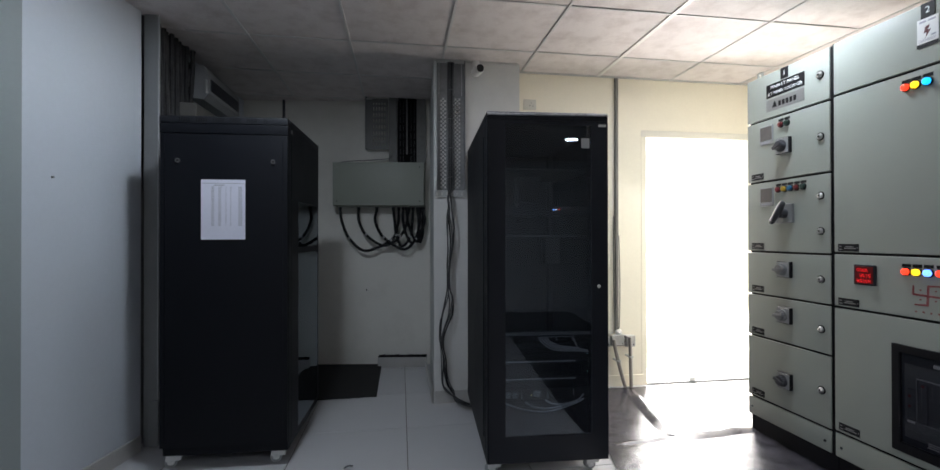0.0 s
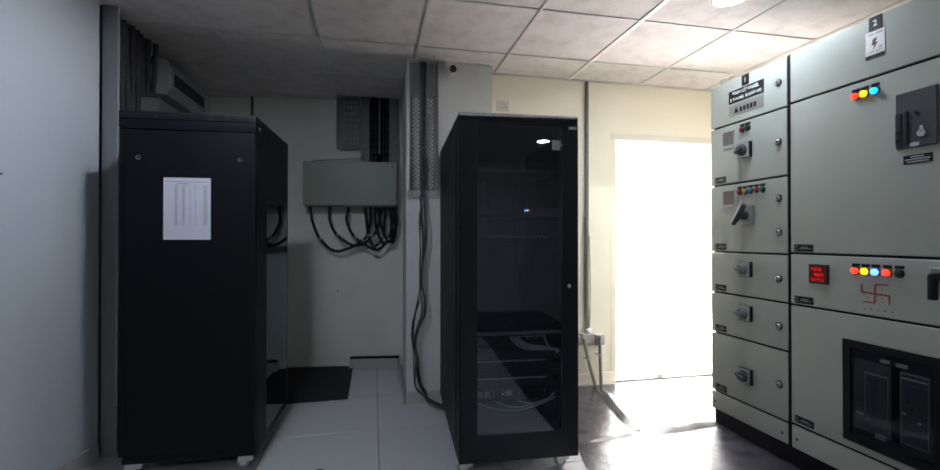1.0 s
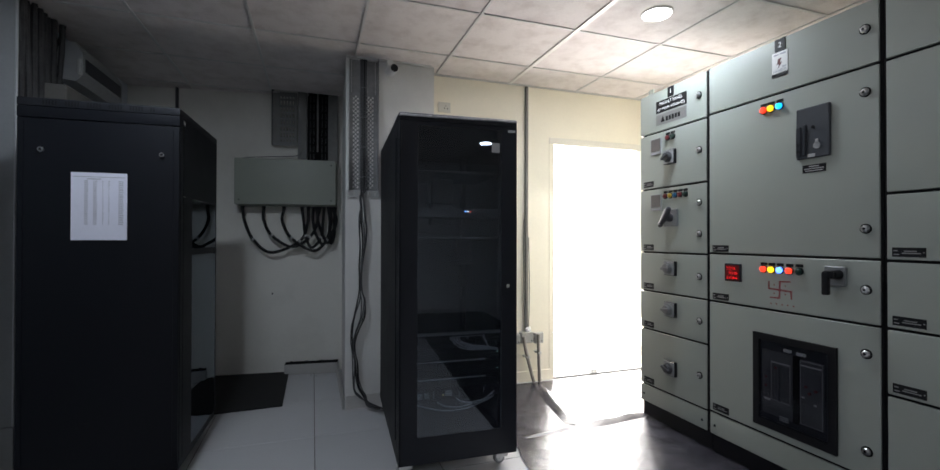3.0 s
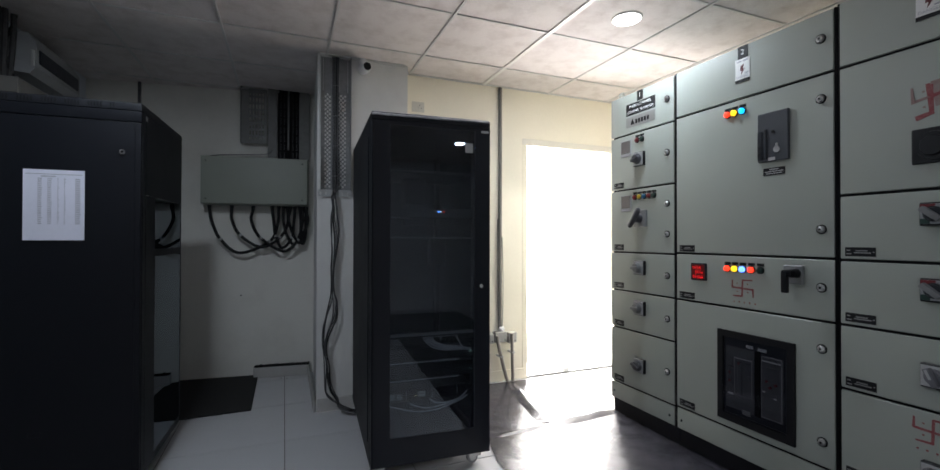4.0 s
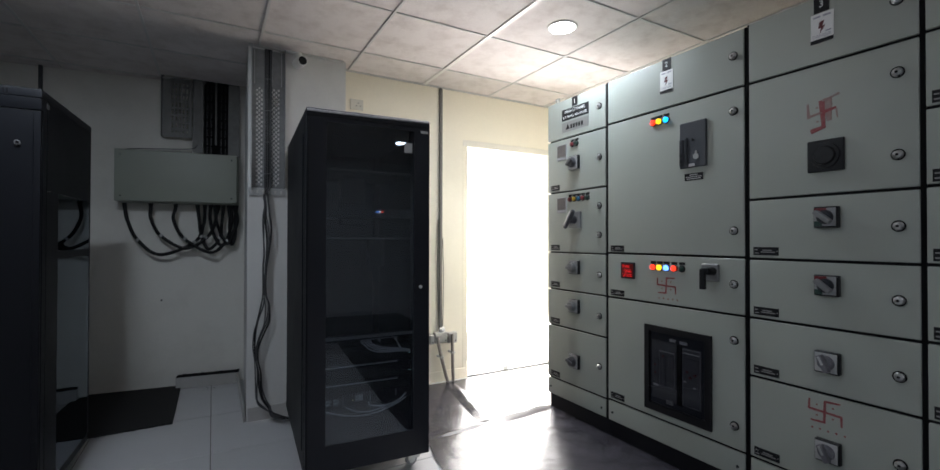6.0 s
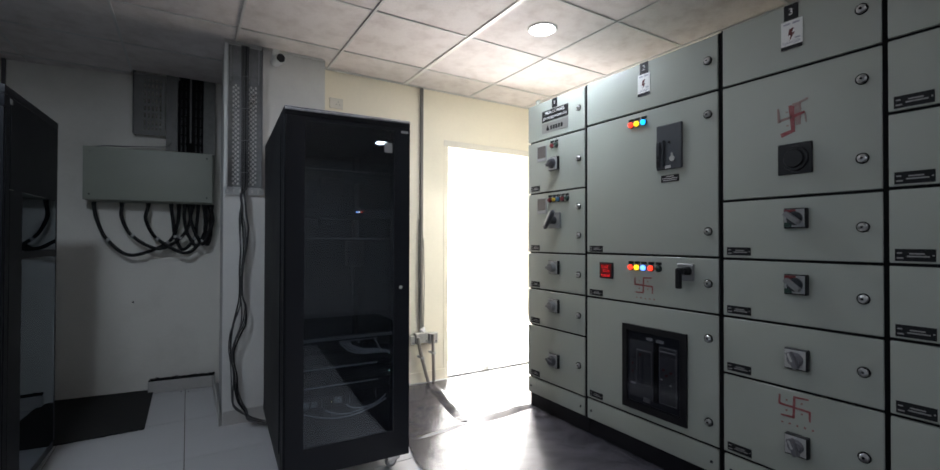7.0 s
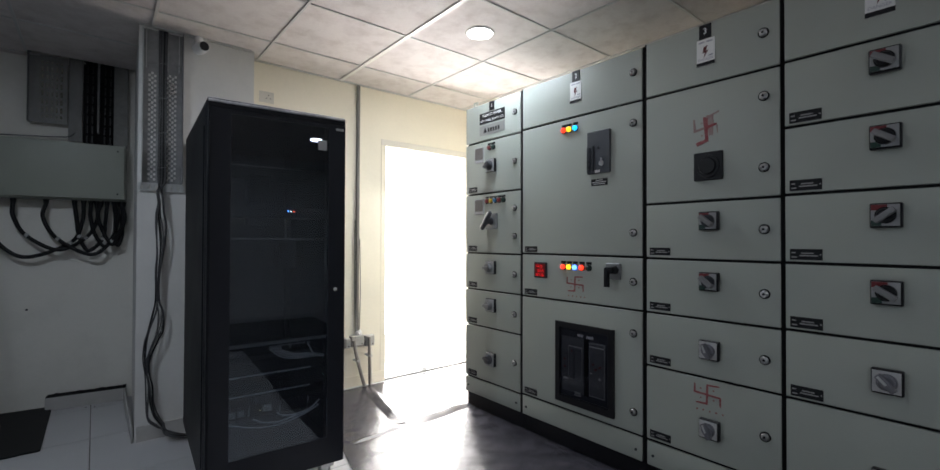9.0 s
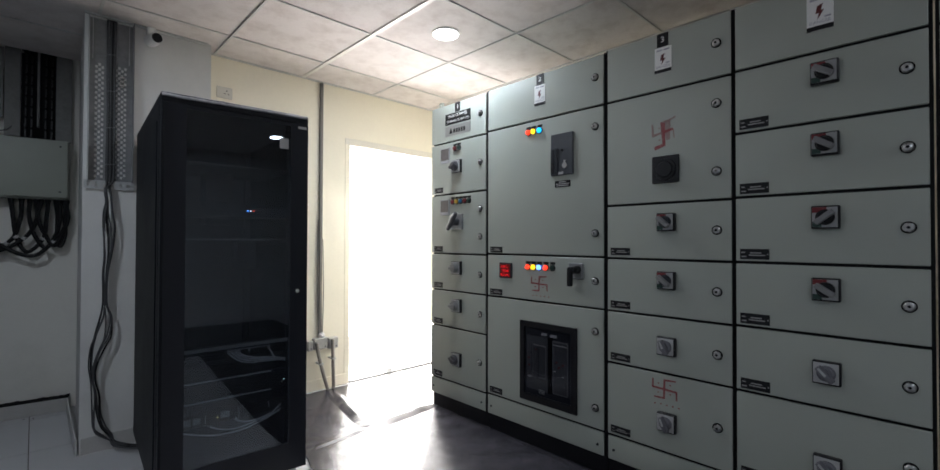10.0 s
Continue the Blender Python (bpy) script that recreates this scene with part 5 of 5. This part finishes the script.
part("gland_plate", box(-0.37, 0.38, -0.12, -0.03, 1.394, 1.405), "sage_box", db)
rnd = random.Random(21)
# start, end, lowest height, and where between them it hangs lowest
LOOPS = ((-0.348, 0.166, 1.012, 0.44), (-0.186, 0.235, 1.058, 0.54), (-0.027, 0.372, 1.026, 0.60), (0.117, 0.292, 1.052, 0.45), (0.205, 0.348, 1.078, 0.56), (0.258, 0.378, 1.092, 0.58), (0.330, 0.384, 1.086, 0.45))
for k, (a, b, low, mid) in enumerate(LOOPS):
    for px in (a, b):
        part("gland", rod((px, -0.075, 1.395), (px, -0.075, 1.365), 0.017, 0.012, seg=12), "black", db)
    yy = -0.075 - 0.012 * (k % 3)
    w, drop, bow = b - a, 1.372 - low, 0.012 * (k % 3) - 0.008
    pts = [(a, -0.075, 1.372), (a + 0.02 * w - bow, yy, 1.372 - 0.30 * drop), (a + 0.16 * w, yy, low + 0.30 * drop), (a + mid * w, yy - 0.01, low),
           (b - 0.13 * w, yy, low + 0.26 * drop), (b + bow, yy, 1.372 - 0.36 * drop), (b, -0.075, 1.372)]
    ob = part("power_cable", tube(pts, 0.0122, 9, steps=10), "cable")
    ob.matrix_world = AM.copy()
    tagged(ob, "thick black cable looped under the distribution box", "cable", "distribution cables")
    for q in ((2, 4) if k < 4 else ()):
        p = pts[q]
        ob = part("cable_tie", rod((p[0] - 0.008, p[1], p[2] + 0.005), (p[0] + 0.008, p[1], p[2] - 0.005), 0.0155, seg=10), "ltgrey")
        ob.matrix_world = AM.copy()
        tagged(ob, "pale tie round a black cable", "cable tie", "cable ties")
# tray and riser above the box
tr = thing("cable_tray", AM.copy(), "dusty slotted cable tray rising to the ceiling above the box", "cable tray", "cable trays")
xs = [-0.124 + 0.0122 * k for k in range(17)]
zs = [1.905 + 0.018 * k for k in range(26)]
part("tray_base", plate_with_holes(xs, zs, -0.06, 0.002, lambda i, k: i % 2 == 1 and 3 < i < 15 and k % 3 != 0 and 1 < k < 23), "dusty", tr)
part("tray_flange", box(-0.127, -0.123, -0.085, -0.002, 1.905, 2.40), "dusty", tr)
part("side_plate", box(0.074, 0.148, -0.045, -0.040, 1.80, 2.40), "dusty", tr)
# near-black sheet painted as the shade deep between the side plates
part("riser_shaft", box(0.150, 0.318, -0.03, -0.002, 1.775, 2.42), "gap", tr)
part("riser_rod", box(0.228, 0.240, -0.05, -0.03, 1.87, 2.40), "dusty", tr)
bm = bmesh.new()
for k in range(8):
    for px in (0.172, 0.200, 0.268, 0.298):
        box(px - 0.004, px + 0.004, -0.042, -0.03, 1.80 + 0.07 * k, 1.85 + 0.07 * k, bm=bm)
tagged(part("riser_cable", bm, "black", tr), kind="stuff")
part("side_plate", box(0.320, 0.40, -0.05, -0.045, 1.78, 2.40), "dusty", tr)
ob = part("wire", tube([(-0.36, -0.10, 1.775), (-0.30, -0.05, 1.80), (0.0, -0.04, 1.82), (0.08, -0.05, 1.83), (0.11, -0.05, 1.86)], 0.004), "greycable")
ob.matrix_world = AM.copy()
tagged(ob, "thin wire draped above the distribution box", "wire")
tagged(part("wall_conduit", box(-1.070, -1.050, alcove_y(-1.06) - 0.024, alcove_y(-1.06) + 0.01, 1.3, 2.40, 0.003), "breakergrey"), "dark grey conduit on the alcove wall", "conduit")

# ---- side wall: cable riser and switch box behind the solid rack ----
ris = thing("cable_riser", pose(0, 0, 0), "grey upright cable riser channel against the side wall", "cable tray", "cable trays")
part("flange", box(-1.418, -1.350, 2.745, 2.752, 0.0, 2.80), "midgrey", ris)
part("flange_edge", box(-1.350, -1.342, 2.742, 2.756, 0.0, 2.80, 0.002), "switchplate", ris, "pale flange edge")
part("riser_base", box(-1.46, -1.445, 2.752, 3.27, 0.0, 2.80), "dusty", ris)
part("foot_plate", box(-1.385, -1.338, 2.732, 2.744, 0.0, 0.25, 0.002), "midgrey", ris, "pale plastic foot cover")
rnd = random.Random(8)
for k in range(24):
    px, py = -1.425 + 0.016 * (k % 3), 2.775 + 0.020 * k
    e = rnd.uniform(-0.012, 0.012)
    tagged(part("cable", tube([(px, py, 2.79), (px + e, py + e, 2.3), (px, py - e, 1.9), (px, py, 1.4)], rnd.choice((0.011, 0.013, 0.014)), 7), "murky"),
           "grey cable running up the riser", "cable", "riser cables")
sw = thing("switch_box", pose(0, 0, 0), "grey wall switch box with a lever, high on the side wall", "electrical box")
bm = bmesh.new()
ends = [[bm.verts.new((px, py, pz)) for px, pz in ((-1.43, 2.07), (-1.33, 2.06), (-1.298, 2.10), (-1.298, 2.225), (-1.335, 2.29), (-1.43, 2.29))] for py in (3.28, 3.86)]
bm.faces.new(ends[0])
bm.faces.new(ends[1])
for i in range(6):
    bm.faces.new((ends[0][i], ends[0][(i + 1) % 6], ends[1][(i + 1) % 6], ends[1][i]))
part("body", bm, "switchplate", sw)
part("cover", box(-1.300, -1.292, 3.31, 3.83, 2.125, 2.205, 0.003), "dkgrey", sw)
part("lever", box(-1.318, -1.302, 3.262, 3.281, 2.10, 2.19, 0.003), "ltgrey", sw, "pale lever handle")
part("rear_box", box(-1.42, -1.30, 3.10, 3.72, 1.90, 1.985, 0.004), "conduit", sw)
part("conduit", tube([(-1.37, 3.26, 2.60), (-1.375, 3.25, 2.36), (-1.40, 3.22, 2.22), (-1.40, 3.22, 2.10), (-1.37, 3.24, 2.0)], 0.008), "cable", sw)

# small marks and litter
tagged(part("wall_screw", rod((left_x(2.2) + 0.010, 2.20, 1.397), (left_x(2.2) + 0.018, 2.20, 1.397), 0.005, seg=10), "midgrey"), "small dull screw in the side wall", "screw")
ob = part("wall_chip", rod((-0.13, -0.0005, 0.66), (-0.13, -0.003, 0.66), 0.007, 0.005, seg=8), "dkgrey")
ob.matrix_world = AM.copy()
tagged(ob, "small dark chip in the alcove plaster", "chip")
tagged(part("litter", tube([(-0.31, 2.335, 0.004), (-0.29, 2.345, 0.009), (-0.268, 2.352, 0.004)], 0.004, 6), "greycable"), "curled scrap of dark tape on the floor", "litter")
for px, py in ((-0.024, 4.02), (0.02, 4.0)):
    tagged(part("litter", rod((px, py, 0.0), (px + 0.004, py, 0.003), 0.006, 0.003, seg=6), "greycable"), "tiny dark crumb of dirt on the floor", "litter", "floor crumbs")
